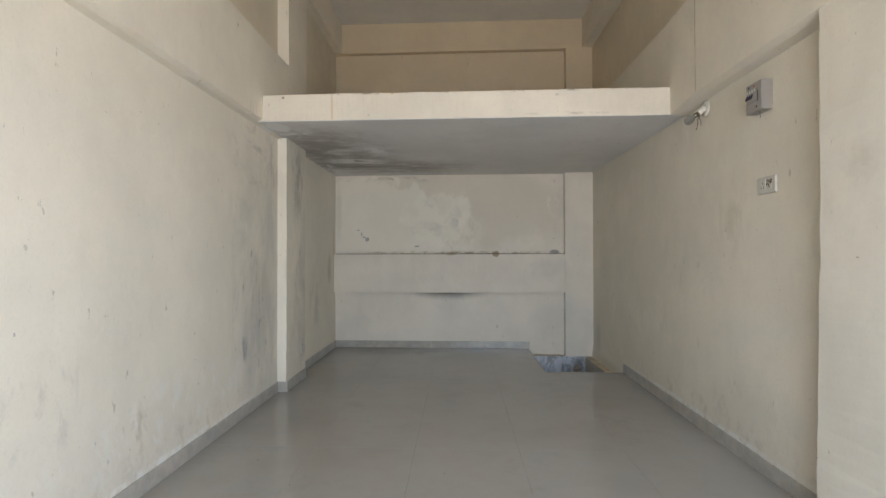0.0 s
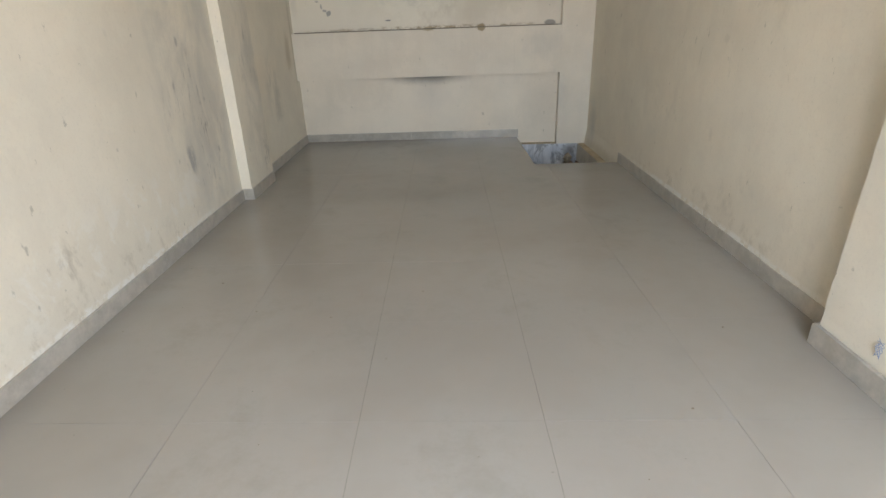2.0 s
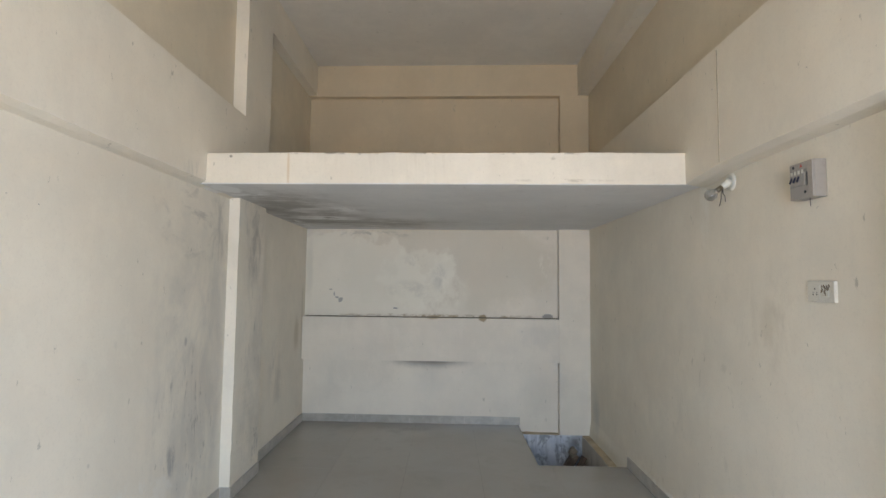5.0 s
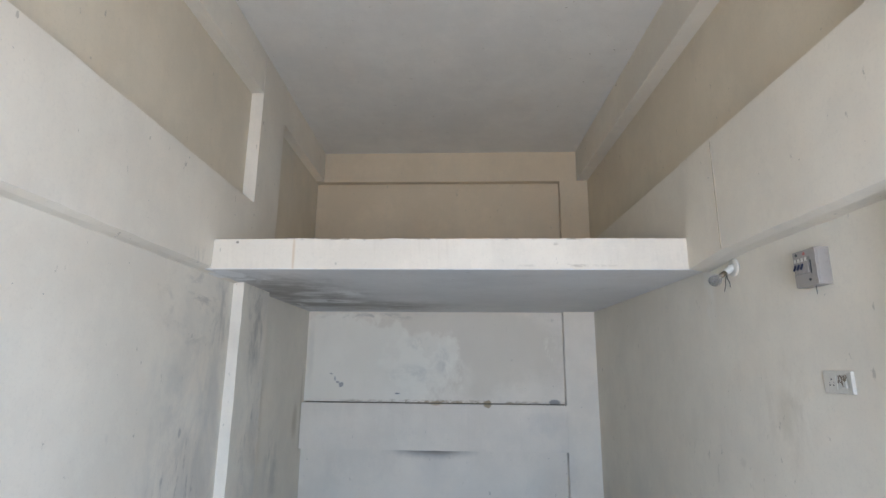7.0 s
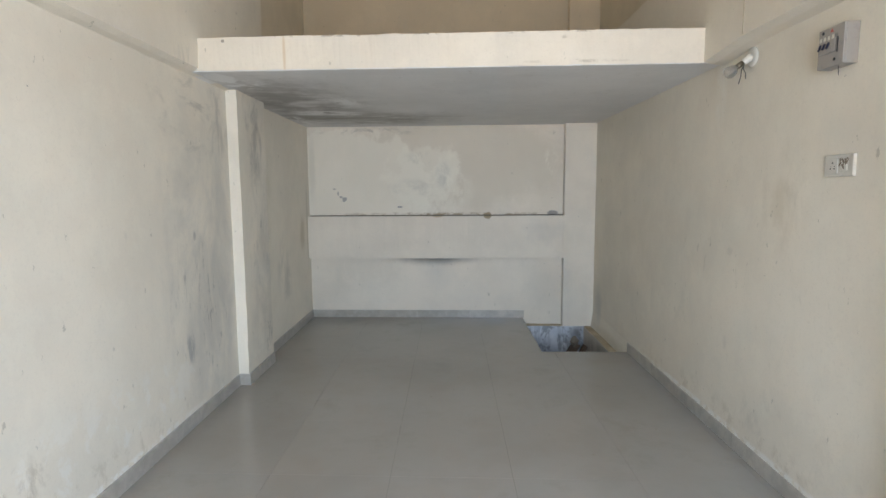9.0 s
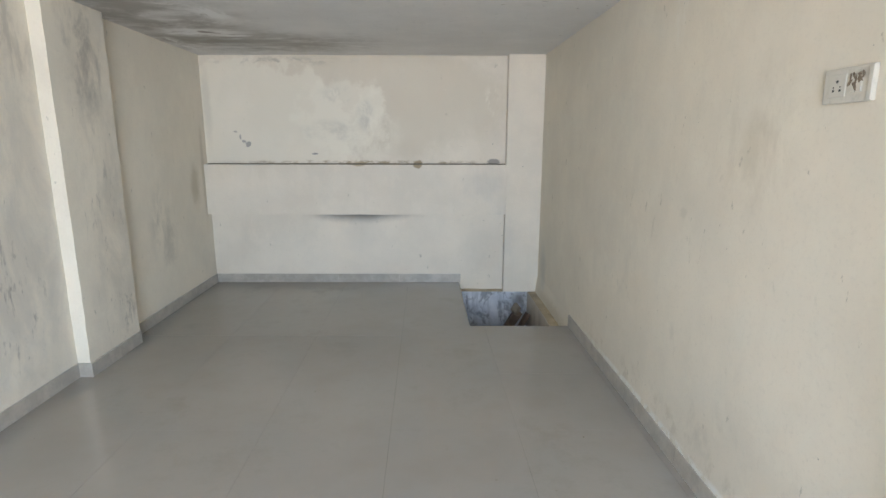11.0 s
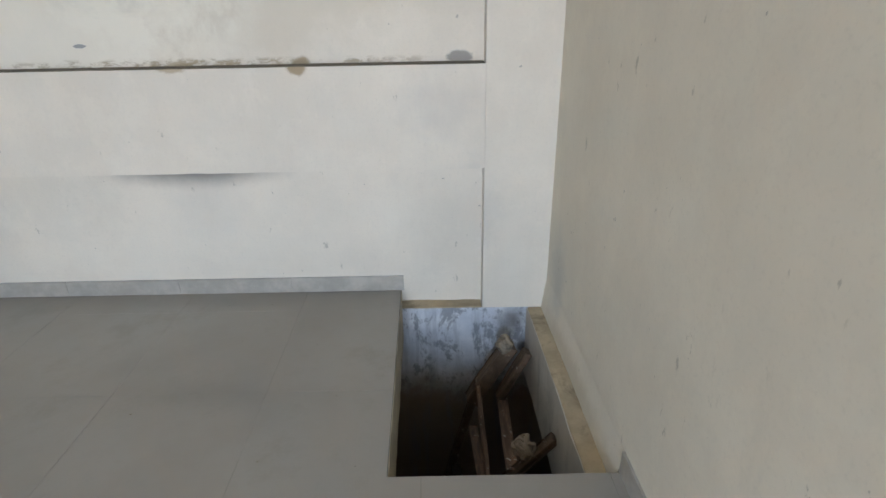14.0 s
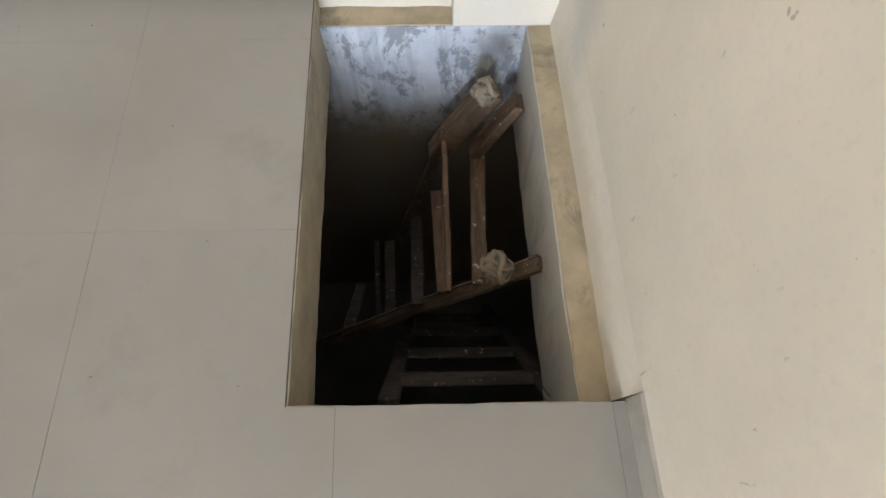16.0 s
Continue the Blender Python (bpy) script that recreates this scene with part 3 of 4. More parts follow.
bm = bmesh.new()
for z0, z1 in ((LEDGE - 0.3, 1.4), (1.4, 2.30)):
    for y0, y1 in ((FRONT, -0.3), (-0.3, BACK)):
        box(bm, XR, XR + 0.23, y0, y1, z0, z1)
solid("wall_right", bm, paint_right, "cream distempered side wall with faint brown stains", "wall")
bm = bmesh.new()
box(bm, XR, XR + 0.23, FRONT, BACK, 2.30, CEIL)
solid("wall_right_upper", bm, paint_upper, "duller, yellower wall panel set back above the beam", "wall")
bm = bmesh.new()
coved_beam(bm, XR + 0.04, XR, FR, FRONT, -2.603, 2.170, 2.190, 2.83, 80, 0.002, 0.0, 0.036)
box(bm, FR + 0.005, XR + 0.02, -2.61, REC, LOFT, 2.83, 0.004)
box(bm, FR, XR + 0.02, FRONT, REC, 3.67, CEIL, 0.004)
beam_right = solid("beam_right", bm, paint_beam, "cream plastered concrete beams with a thin vertical seam", "beam")
bm = bmesh.new()
rough_bar(bm, FR - 0.0025, FR + 0.02, -3.003, -2.997, 2.196, 2.81, 2, 30, 0.0012, 12)
part("seam", bm, slab_edge_mat, beam_right, "dark crack between two pours of plaster")
bm = bmesh.new()
rough_bar(bm, FR + 0.008, XR + 0.03, -4.565, -4.122, 0.0, 2.20, 2, 50, 0.004)
box(bm, FR, XR + 0.02, -4.565, -4.122, 2.825, 3.68, 0.005)
solid("column_right", bm, paint_right, "cream plastered concrete pier standing proud of the wall", "column")

bm = bmesh.new()
box(bm, XL - 0.23, XR + 0.23, REC, BACK, LEDGE, LOFT - 0.02)
rough_bar(bm, XL - 0.02, 3.0, 0.0, REC + 0.02, 0.69, 1.163, 0, 110, 0.0022, 9)
box(bm, 3.0, XR + 0.02, 0.0, REC + 0.01, LEDGE, SOFFIT, 0.003)
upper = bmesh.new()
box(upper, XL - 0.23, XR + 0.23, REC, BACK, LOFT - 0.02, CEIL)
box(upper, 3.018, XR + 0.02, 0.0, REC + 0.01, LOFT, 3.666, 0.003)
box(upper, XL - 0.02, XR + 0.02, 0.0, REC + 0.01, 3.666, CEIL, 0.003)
solid("wall_back_loft", upper, paint_loft_bounce, "cream loft wall with a recessed panel, warm bounce light painted in", "wall")
solid("wall_back", bm, paint_back, "cream back wall with recessed panels, patchy whitewash and a soot mark", "wall")

wall_back = bpy.data.objects["wall_back"]
# grime strip that also draws the ledge's shade line in its colour
bm = bmesh.new()
box(bm, XL, 2.999, 0.004, REC - 0.001, 1.163, 1.1665, 0.001)
part("ledge_grime_shade", bm, grime_mat, wall_back, "brown grime on the ledge, darkened for its shade line")
# dark strip along the crease: painted shade together with grime
bm = bmesh.new()
box(bm, XL, 2.999, REC - 0.006, REC - 0.0005, 1.166, 1.171, 0.001)
part("crease_shade_grime", bm, grime_mat, wall_back, "dark strip of painted shade and grime in the panel joint")

bm = bmesh.new()
rough_bar(bm, XL - 0.05, XR + 0.05, -2.605, REC + 0.01, SOFFIT + 0.004, LOFT, 0, 150, 0.004, 11)
loft = solid("loft_slab", bm, paint_fascia, "cream painted concrete loft slab spanning the room", "slab")
bm = bmesh.new()
box(bm, XL - 0.04, XR + 0.04, -2.6, REC, SOFFIT - 0.001, SOFFIT + 0.008)
part("soffit", bm, paint_soffit, loft, "grey damp-stained plaster with white patches")

bm = bmesh.new()
box(bm, XL - 0.23, XR + 0.23, FRONT - 0.15, BACK, CEIL, CEIL + 0.15)
solid("ceiling", bm, paint_ceiling, "plain off-white plastered ceiling", "ceiling")

# added front wall, never in view; its wide opening is sized to steer the daylight
bm = bmesh.new()
box(bm, XL - 0.23, 1.15, FRONT - 0.15, FRONT, 0, CEIL)
box(bm, XR - 0.02, XR + 0.23, FRONT - 0.15, FRONT, 0, CEIL)
box(bm, 1.15, XR - 0.02, FRONT - 0.15, FRONT, 2.45, CEIL)
solid("unseen_wall_front", bm, outside_mat, "plain rendered front wall, unseen, its wide opening sized to steer the light", "wall")

# floor slab with the hatch, and the tiles on it
bm = bmesh.new()
box(bm, XL - 0.2, PIT_X + 0.002, FRONT - 0.15, REC, -0.24, -0.0015)
box(bm, PIT_X + 0.002, XR + 0.02, FRONT - 0.15, PIT_Y - 0.002, -0.24, -0.0015)
floor = solid("floor", bm, grout_mat, "glossy grey-beige vitrified tile floor with a hatch cut in a corner", "floor")

bm = bmesh.new()
rough_bar(bm, PIT_X - 0.02, PIT_X + 0.005, PIT_Y, REC - 0.01, -0.25, -0.006, 1, 60, 0.003, 12)
part("hatch_edge", bm, slab_edge_mat, floor, "rough yellowed mortar edge")
bm = bmesh.new()
rough_bar(bm, PIT_X, PIT_R, PIT_Y - 0.02, PIT_Y + 0.003, -0.25, -0.006, 0, 40, 0.003, 12)
part("hatch_edge", bm, slab_edge_mat, floor, "rough yellowed mortar edge")

GROUND = -0.03
bm = bmesh.new()
inner = [(XL - 0.23, FRONT - 0.15), (XR + 0.23, FRONT - 0.15), (XR + 0.23, BACK), (XL - 0.23, BACK)]
outer = [(-400, -400), (400, -400), (400, 400), (-400, 400)]
vi = [bm.verts.new((x, y, GROUND)) for x, y in inner]
vo = [bm.verts.new((x, y, GROUND)) for x, y in outer]
for i in range(4):
    j = (i + 1) % 4
    bm.faces.new((vo[i], vo[j], vi[j], vi[i]))
solid("ground", bm, ground_mat, "pale dusty ground outside the shop", "ground")

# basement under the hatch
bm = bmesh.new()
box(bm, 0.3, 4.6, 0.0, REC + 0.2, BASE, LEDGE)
solid("basement_wall_back", bm, limewash_mat, "patchy blue limewashed basement wall, fading light painted in as brown lower down", "wall")
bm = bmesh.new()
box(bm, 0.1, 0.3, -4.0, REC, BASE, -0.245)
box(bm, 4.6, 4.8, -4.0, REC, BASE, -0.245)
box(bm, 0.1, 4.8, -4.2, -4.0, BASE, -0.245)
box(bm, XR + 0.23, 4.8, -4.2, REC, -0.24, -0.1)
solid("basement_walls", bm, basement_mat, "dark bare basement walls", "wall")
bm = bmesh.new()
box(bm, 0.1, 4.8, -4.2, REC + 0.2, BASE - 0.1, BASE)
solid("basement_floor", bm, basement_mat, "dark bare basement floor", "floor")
bm = bmesh.new()
rough_bar(bm, PIT_R, XR + 0.02, PIT_Y - 0.1, 0.0, -0.49, LEDGE - 0.004, 1, 40, 0.004)
hatch_beam = solid("hatch_beam", bm, paint_hatch, "grimy whitewashed beam edging the floor hatch", "beam")
bm = bmesh.new()
rough_bar(bm, PIT_R + 0.004, XR + 0.01, PIT_Y, -0.002, LEDGE - 0.02, LEDGE, 1, 26, 0.004, 5)
part("ledge", bm, ledge_mat, hatch_beam, "rough brown mortar ledge")
bm = bmesh.new()
rough_bar(bm, XR - 0.022, XR + 0.01, PIT_Y + 0.01, -0.003, LEDGE - 0.01, 0.11, 1, 30, 0.004, 6)
for v in bm.verts:
    if v.co.z > 0.0:
        v.co.x = max(v.co.x, XR + 0.001)
part("plaster_lip", bm, paint_right, hatch_beam, "lumpy plaster at the foot of the wall")
bm = bmesh.new()
rough_bar(bm, PIT_X - 0.1, 2.998, 0.004, REC + 0.005, LEDGE - 0.02, LEDGE + 0.006, 0, 30, 0.004, 12)
part("ledge", bm, ledge_mat, hatch_beam, "rough brown mortar ledge")


# ---- skirting ----
def skirting(name, pieces, label):
    """Rows of cut tiles along the walls: pieces are boxes given by x0, x1, y0, y1."""
    s = thing(name, (0, 0, 0), label, "skirting", kind="structure")
    for x0, x1, y0, y1 in pieces:
        n = max(1, round(max(x1 - x0, y1 - y0) / 0.62))
        for k in range(n):
            a, b = k / n, (k + 1) / n
            g = 0.0008 if n > 1 else 0
            b_ = bmesh.new()
            if x1 - x0 > y1 - y0:
                box(b_, x0 + (x1 - x0) * a + g, x0 + (x1 - x0) * b - g, y0, y1, 0.0005, 0.086, 0.0015)
            else:
                box(b_, x0, x1, y0 + (y1 - y0) * a + g, y0 + (y1 - y0) * b - g, 0.0005, 0.086 + random.uniform(-0.0015, 0.0015), 0.0015)
            part("skirting_tile", b_, skirting_mat, s)
    return s


T = 0.012
skirting("baseboard_left", [(XL, XL + T, FRONT, -2.06 - T), (XL, FL + T, -2.06 - T, -2.06), (FL, FL + T, -2.06, -1.52),
                            (XL - 0.012, XL - 0.012 + T, -1.52, REC - T)], "grey tile skirting along the side wall and column")
skirting("baseboard_back", [(XL - 0.012, PIT_X + 0.018, REC - T, REC)], "grey tile skirting along the back wall")
skirting("baseboard_right", [(XR - T, XR, -4.122 + T, PIT_Y + 0.006), (FR - T, XR, -4.122, -4.122 + T), (FR - T, FR + 0.006, -4.565, -4.122), (FR - T, XR, -4.565 - T, -4.565),
                             (XR - T, XR, FRONT, -4.565 - T)], "grey tile skirting along the side wall and pier")


# ---- electrical fittings on the wall ----
def mcb_box():
    y0, y1, z0, z1, xf = -3.61, -3.463, 1.911, 2.069, XR - 0.05
    d = thing("distribution_box", (XR, -3.53, z0), "small grey plastic breaker box with blue levers, wall mounted", "breaker box")
    part("body", box(bmesh.new(), xf, XR, y0, y1, z0, z1, 0.004), plastic_grey, d)
    part("cover", box(bmesh.new(), xf - 0.006, xf + 0.001, y0 + 0.004, y1, z0 + 0.001, z1 - 0.001, 0.003), plastic_grey, d)
    part("slot", box(bmesh.new(), xf - 0.0068, xf - 0.005, y0 + 0.038, y1 - 0.006, 1.966, 2.036, 0.0005), slot_grey, d, "recessed slot for the breakers")
    for k in range(4):
        yc = y1 - 0.021 - k * 0.0225
        br = part("breaker", box(bmesh.new(), xf - 0.0105, xf - 0.006, yc - 0.0105, yc + 0.0105, 1.968, 2.022, 0.001), plastic_grey, d, "grey breaker")
        part("tag", box(bmesh.new(), xf - 0.0115, xf - 0.0104, yc - 0.007, yc + 0.007, 2.018, 2.034, 0.0004), plastic_white, br, "white tag")
        if k < 3:
            lever = beam(bmesh.new(), (xf - 0.010, yc, 2.008), (xf - 0.020, yc, 1.984), 0.0065, 0.008, (0, 1, 0), 0.002)
            box(lever, xf - 0.014, xf - 0.010, yc - 0.0045, yc + 0.0045, 2.003, 2.009, 0.001)
            part("lever", lever, plastic_navy, br, "dark blue lever")
    part("slot_edge", box(bmesh.new(), xf - 0.009, xf - 0.006, y0 + 0.034, y0 + 0.038, 1.962, 2.020, 0.0005), plastic_black, d)
    for y, z in ((y1 - 0.026, z1 - 0.016), (y0 + 0.05, z0 + 0.026)):
        part("screw", lathe(bmesh.new(), [(0.0065, 0), (0.0065, 0.002), (0.004, 0.003)], (xf - 0.006, y, z), (-1, 0, 0), 12), plastic_black, d)
    b = bmesh.new()
    vs = [b.verts.new((xf - 0.0068, y0 + 0.072 + dy, 2.046 + dz)) for dy, dz in ((-0.010, 0), (0.010, 0), (0, 0.015))]
    b.faces.new(vs)
    bmesh.ops.solidify(b, geom=b.faces[:], thickness=0.0006)
    part("warning_mark", b, sticker_red, d, "small red triangle")
    b = tube(bmesh.new(), (xf + 0.012, y0 + 0.05, z0 + 0.001), (xf + 0.01, y0 + 0.046, z0 - 0.02), 0.0014, 0.0014, 6)
    tube(b, (xf + 0.01, y0 + 0.046, z0 - 0.02), (xf + 0.014, y0 + 0.05, z0 - 0.035), 0.0014, 0.0012, 6)
    part("wire", b, plastic_black, d)


def switch_plate():
    y0, y1, z0, z1 = -3.645, -3.482, 1.474, 1.564
    s = thing("switchboard", (XR, -3.56, z0), "white plastic switch and socket plate, scorched and grimy", "switchboard")
    part("plate", box(bmesh.new(), XR - 0.011, XR, y0, y1, z0, z1, 0.004), plastic_white, s)
    part("rim", box(bmesh.new(), XR - 0.015, XR - 0.009, y0, y0 + 0.014, z0 + 0.003, z1 - 0.003, 0.002), plastic_white, s)
    sock = part("socket", box(bmesh.new(), XR - 0.0135, XR - 0.010, -3.56, -3.505, z0 + 0.016, z1 - 0.016, 0.001), plastic_white, s)
    for y, z, r in ((-3.532, 1.530, 0.004), (-3.521, 1.507, 0.0036), (-3.543, 1.507, 0.0036), (-3.521, 1.516, 0.002), (-3.543, 1.516, 0.002)):
        part("pin_hole", lathe(bmesh.new(), [(r, 0), (r, 0.0006)], (XR - 0.0134, y, z), (-1, 0, 0), 12), plastic_black, sock)
    for y in (-3.603, -3.583):
        part("switch", box(bmesh.new(), XR - 0.0145, XR - 0.0105, y - 0.008, y + 0.008, 1.498, 1.540, 0.002), plastic_white, s)
    for k in range(9):
        b = bmesh.new()
        bmesh.ops.create_icosphere(b, subdivisions=2, radius=1)
        cy, cz = -3.594 + random.uniform(-0.022, 0.022), 1.519 + random.uniform(-0.026, 0.026)
        ry, rz, turn = random.uniform(0.003, 0.006), random.uniform(0.007, 0.014), random.uniform(-0.7, 0.7)
        for v in b.verts:
            n = 1 + noise.noise(v.co * 2.2 + Vector((k, 0, 0))) * 0.7
            p, q = v.co.y * ry * n, v.co.z * rz * n
            v.co = Vector((XR - 0.0142 + v.co.x * 0.0012, cy + p * math.cos(turn) - q * math.sin(turn), cz + p * math.sin(turn) + q * math.cos(turn)))
        part("scorch", b, soot_mat, s, "brown scorch mark")


def bulb():
    c, axis = Vector((XR, -2.888, 2.112)), Vector((-0.62, 0.10, -0.47)).normalized()
    lamp = thing("wall_bulb", c, "clear glass bulb in a white angled wall holder with loose wires", "light bulb")
    part("base_block", lathe(bmesh.new(), [(0.05, 0), (0.05, 0.006), (0.046, 0.012), (0.03, 0.014), (0.0, 0.0141)][:4], c, (-1, 0, 0), 28), plastic_white, lamp, smooth=True)
    a = c + Vector((-0.012, 0, 0))
    part("holder", lathe(bmesh.new(), [(0.023, -0.004), (0.023, 0.014), (0.019, 0.018), (0.0185, 0.044), (0.0175, 0.046)], a, axis, 24), plastic_white, lamp, smooth=True)
    g = a + axis * 0.06
    part("cap", lathe(bmesh.new(), [(0.0145, -0.016), (0.0145, 0.018), (0.012, 0.02)], g, axis, 20), brass_mat, lamp, smooth=True)
    prof = [(0.012, 0.018), (0.0165, 0.026), (0.025, 0.036), (0.0305, 0.049), (0.032, 0.060), (0.0295, 0.073), (0.0215, 0.083), (0.011, 0.0885), (0.002, 0.090)]
    part("glass_bulb", lathe(bmesh.new(), prof, g, axis, 24), glass_mat, lamp, "clear glass", smooth=True)
    for pts in (((0, 0, 0), (-0.004, 0.012, -0.02), (0.004, 0.03, -0.05), (0.0, 0.042, -0.085)),
                ((0, 0, 0), (-0.006, -0.012, -0.022), (0.0, -0.022, -0.045), (0.002, -0.018, -0.07))):
        b = bmesh.new()
        o = a + axis * 0.04 + Vector((0, 0, -0.018))
        for p, q in zip(pts, pts[1:]):
            tube(b, o + Vector(p), o + Vector(q), 0.0022, 0.0022, 8)
        part("wire", b, plastic_black, lamp, "loose black wire end")


mcb_box()
switch_plate()
bulb()


# ---- ladders in the hatch ----
def rag(centre, size, along, parent, seed):
    """A strip of jute cloth wound and knotted round a rail: a crumpled core, crossing turns and loose ends."""
    rng = random.Random(seed)
    b = bmesh.new()
    bmesh.ops.create_icosphere(b, subdivisions=4, radius=1)
    for v in b.verts:
        p = v.co.copy()
        q = p * 1.9 + Vector((seed, 0, 0))
        r = 0.74 + 0.3 * noise.noise(q) + 0.16 * abs(noise.noise(q * 2.3)) + 0.07 * noise.noise(q * 6)
        v.co = Vector(centre) + Vector((p.x * size[0], p.y * size[1], p.z * size[2])) * r
    axis = Vector(along).normalized()
    for k in range(7):
        n = (axis + Vector([rng.uniform(-0.75, 0.75) for _ in range(3)])).normalized()
        u = n.orthogonal().normalized()
        w = n.cross(u)
        off = axis * rng.uniform(-0.025, 0.025)
        broad, thick = rng.uniform(0.007, 0.013), rng.uniform(0.003, 0.005)
        rings = []
        for i in range(22):
            a = 6.28319 * i / 22
            out = u * math.cos(a) + w * math.sin(a)
            d = 0.80 + 0.2 * noise.noise(out * 2 + Vector((k * 3.0, seed, 0)))
            c = Vector(centre) + off + Vector((out.x * size[0], out.y * size[1], out.z * size[2])) * d + n * 0.008 * math.sin(3 * a + k)
            rings.append([b.verts.new(c + n * broad * math.cos(t) + out * thick * math.sin(t)) for t in (0, 1.05, 2.09, 3.14, 4.19, 5.24)])
        for i in range(22):
            lo, hi = rings[i], rings[(i + 1) % 22]
            for j in range(6):
                b.faces.new((lo[j], lo[(j + 1) % 6], hi[(j + 1) % 6], hi[j]))
    for k in range(9):
        d = Vector([rng.uniform(-1, 1) for _ in range(3)]).normalized()
        a0 = Vector(centre) + Vector((d.x * size[0], d.y * size[1], d.z * size[2])) * 0.85
        a1 = a0 + d * rng.uniform(0.008, 0.02) + Vector((0, 0, -0.006))
        tube(b, a0, a1, 0.0028, 0.0012, 5)
    return part("rag", b, cloth_mat, parent, "knotted jute rag tied round the rail", smooth=True)


def main_ladder():
    lad = thing("wooden_ladder", (2.9, -0.44, -0.8), "rough old wooden ladder with rag-tied rails in the hatch", "ladder")
    part("rail", beam(bmesh.new(), (3.135, -0.12, -0.235), (2.93, -0.145, -0.57), 0.075, 0.085, (0, 1, 0), 0.006, 0.003), wood_rail, lad)
    part("rail", beam(bmesh.new(), (2.965, -0.15, -0.45), (2.66, -0.17, -1.62), 0.04, 0.045, (0, 1, 0), 0.005, 0.003), wood_rail, lad)
    part("rail", beam(bmesh.new(), (3.236, -0.745, -0.275), (2.2, -0.745, -1.46), 0.05, 0.05, (0, 1, 0), 0.011, 0.003), wood_rail, lad)
    part("splice", beam(bmesh.new(), (3.218, -0.165, -0.245), (3.075, -0.185, -0.53), 0.04, 0.075, (0, 1, 0), 0.005, 0.003), wood_rail, lad)
    rungs = (((3.092, -0.17, -0.53), (3.058, -0.75, -0.455), 0.055, 0.02), ((2.965, -0.16, -0.47), (2.955, -0.75, -0.525), 0.022, 0.05),
             ((2.928, -0.30, -0.62), (2.935, -0.74, -0.56), 0.045, 0.02), ((2.835, -0.24, -0.96), (2.842, -0.75, -0.68), 0.05, 0.025),
             ((2.70, -0.30, -1.10), (2.72, -0.75, -0.88), 0.045, 0.025), ((2.64, -0.30, -1.10), (2.665, -0.75, -0.96), 0.022, 0.045),
             ((2.56, -0.5, -1.15), (2.5, -0.75, -1.13), 0.05, 0.025))
    for k, (a, b, w, h) in enumerate(rungs):
        # from the fourth rung down the wood carries painted shade
        part("rung", beam(bmesh.new(), a, b, w, h, (0, 0, 1), 0.004, 0.002), wood_rung if k < 3 else wood_shaded, lad)
    rag((3.104, -0.155, -0.20), (0.042, 0.046, 0.052), (0.55, 0.1, 0.85), lad, 3)
    rag((3.106, -0.738, -0.335), (0.056, 0.06, 0.056), (0.66, 0.0, 0.75), lad, 8)


def low_ladder():
    lad = thing("wooden_ladder", (3.0, -0.9, -1.4), "plank ladder standing lower down in the basement, shade painted into its wood", "ladder")
    top, low = Vector((0, -1.14, -0.38)), Vector((0, -0.2, -2.5))
    xl, xr = Vector((2.755, 0, 0)), Vector((3.265, 0, 0))
    for o in (xl, xr):
        # rails and rungs here are coloured for the shade at this depth
        part("rail", beam(bmesh.new(), top + o, low + o, 0.035, 0.06, (1, 0, 0), 0.004, 0.002), wood_shaded, lad)
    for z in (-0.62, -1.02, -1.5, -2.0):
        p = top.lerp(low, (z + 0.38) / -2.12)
        part("rung", beam(bmesh.new(), p + xl, p + xr, 0.05, 0.03, (0, 0, 1), 0.004, 0.002), wood_shaded, lad)


main_ladder()
low_ladder()


# ---- small marks and crumbs ----
def pen_mark():
    col = bpy.data.objects["column_right"]
    pts = [(math.sin(k * 1.9) * 0.02 * (1 - k / 60), math.cos(k * 1.3) * 0.03 + 0.0006 * k) for k in range(26)]
    b = bmesh.new()
    for (a0, a1), (b0, b1) in zip(pts, pts[1:]):
        tube(b, (FR - 0.001, -4.405 + a0, 0.155 + a1), (FR - 0.001, -4.405 + b0, 0.155 + b1), 0.0007, 0.0007, 5)
    part("pen_mark", b, plain("blue_ink", (0.34, 0.38, 0.47), 0.7), col, "blue pen scribble low on the pier")


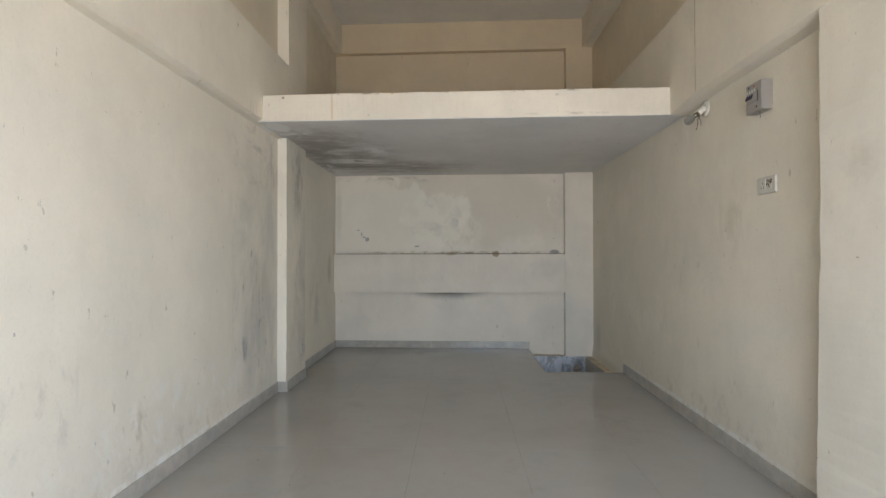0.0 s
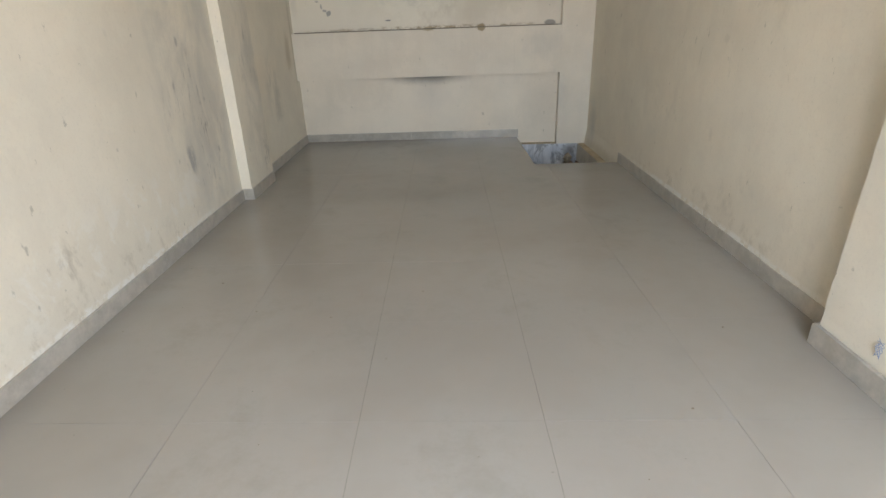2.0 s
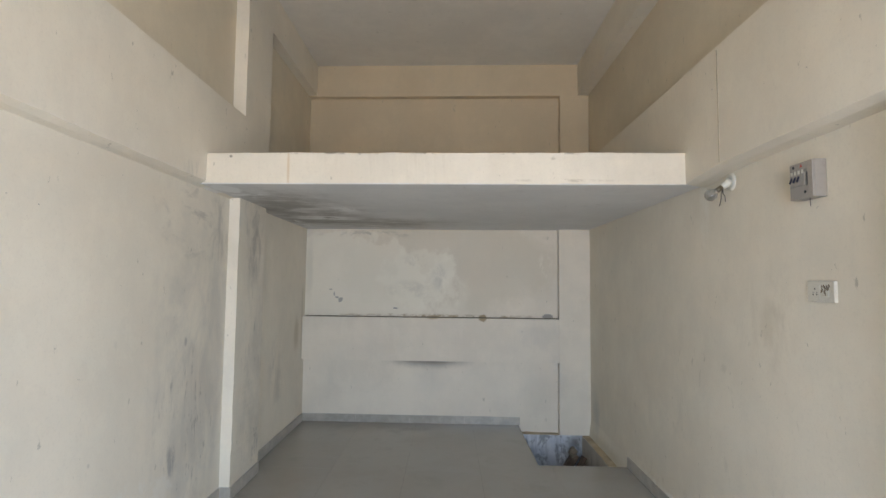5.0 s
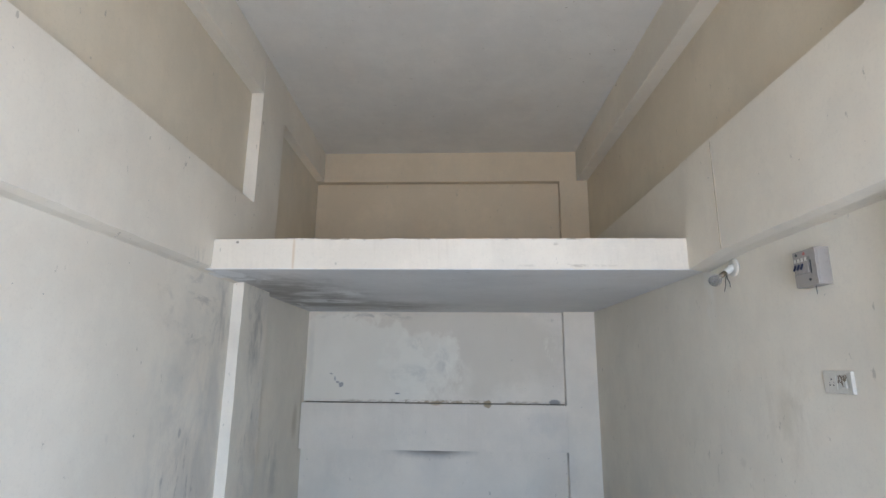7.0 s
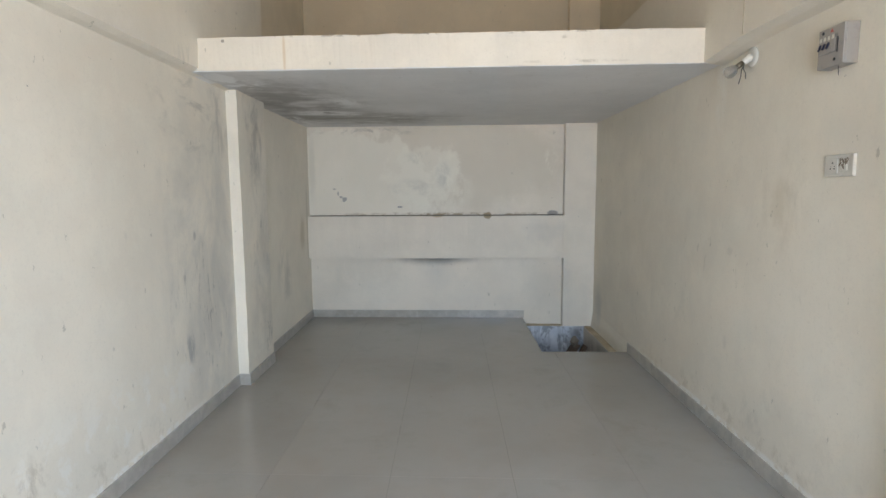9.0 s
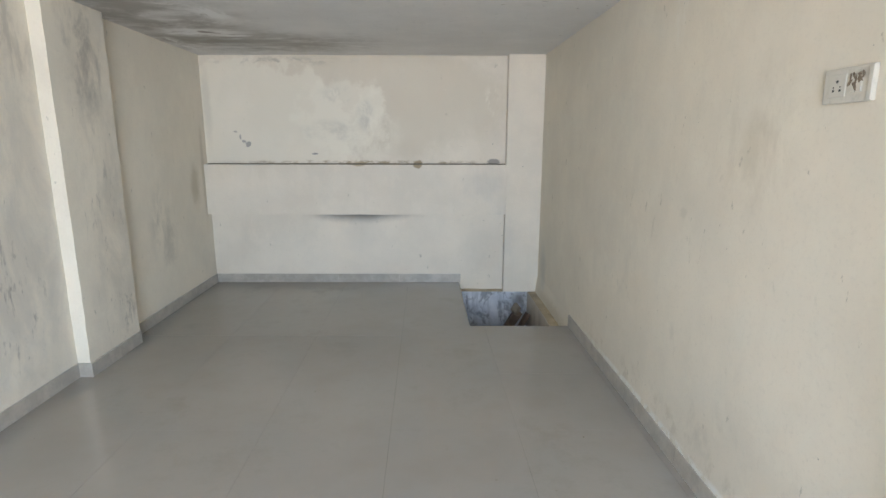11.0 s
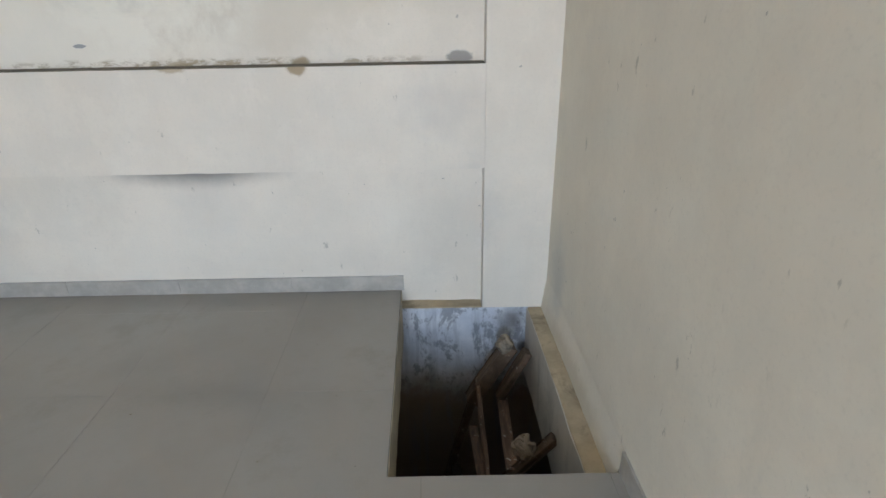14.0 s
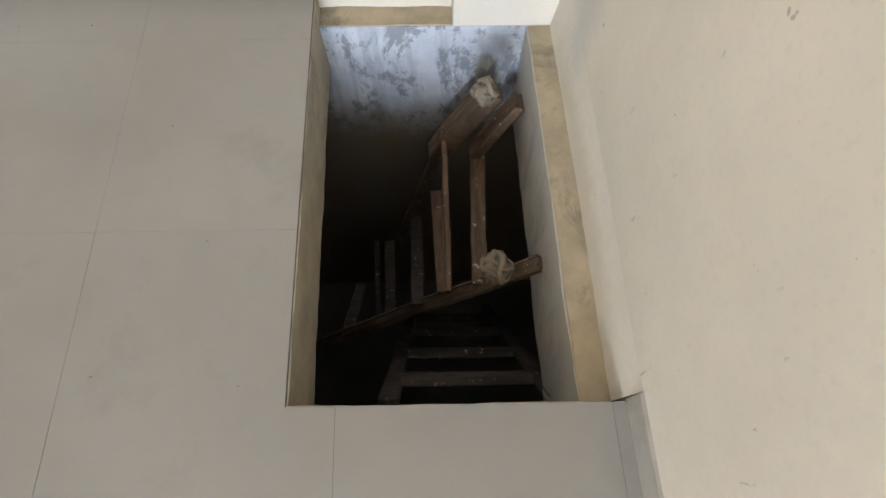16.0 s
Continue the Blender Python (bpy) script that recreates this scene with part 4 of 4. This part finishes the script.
def crumbs():
    b = bmesh.new()
    rng = random.Random(11)
    spots = [(2.56, -4.5), (1.5, -4.2), (2.9, -4.0), (2.75, -0.1), (1.9, -0.06), (0.5, -2.3)] + [(rng.uniform(0.3, 3.2), rng.uniform(-5.0, -0.1)) for _ in range(26)]
    for x, y in spots:
        if x > PIT_X - 0.05 and y > PIT_Y - 0.05:
            continue
        r_ = rng.uniform(0.0018, 0.0045)
        bmesh.ops.create_icosphere(b, subdivisions=1, radius=r_, matrix=Matrix.Translation((x, y, r_ * 0.5)) @ Matrix.Diagonal((1.3, 1.0, 0.6, 1)))
    solid("grit", b, grime_mat, "scattered dark grit on the tiles", "grit", "stuff")


pen_mark()
crumbs()


# ---- floor tiles ----
def tiles():
    xs = [XL + 0.0005, 0.829, 1.444, 2.060, 2.676, 3.292, XR - 0.0005]
    ys = [REC - 0.0005] + [-0.122 - 0.633 * k for k in range(11)] + [FRONT - 0.14]
    gx, gy = 0.0005, 0.0003
    for x0, x1 in zip(xs, xs[1:]):
        for y1, y0 in zip(ys, ys[1:]):
            a, b, c, d = x0 + gx, x1 - gx, y0 + gy, y1 - gy
            if c < FRONT - 0.13:
                c = FRONT - 0.14
            if a >= PIT_X and c >= PIT_Y:
                continue
            if b <= PIT_X or d <= PIT_Y:
                ring = [(a, c), (b, c), (b, d), (a, d)]
            elif a < PIT_X and c >= PIT_Y:
                ring = [(a, c), (PIT_X, c), (PIT_X, d), (a, d)]
            elif a >= PIT_X:
                ring = [(a, c), (b, c), (b, PIT_Y), (a, PIT_Y)]
            else:
                ring = [(a, c), (b, c), (b, PIT_Y), (PIT_X, PIT_Y), (PIT_X, d), (a, d)]
            bm_ = bmesh.new()
            dz = random.uniform(-0.0003, 0.0003)
            top = [bm_.verts.new((x, y, dz)) for x, y in ring]
            low = [bm_.verts.new((x, y, -0.009)) for x, y in ring]
            bm_.faces.new(top)
            for i in range(len(ring)):
                j = (i + 1) % len(ring)
                bm_.faces.new((low[i], low[j], top[j], top[i]))
            part("tile", bm_, tile_mat, floor)


tiles()
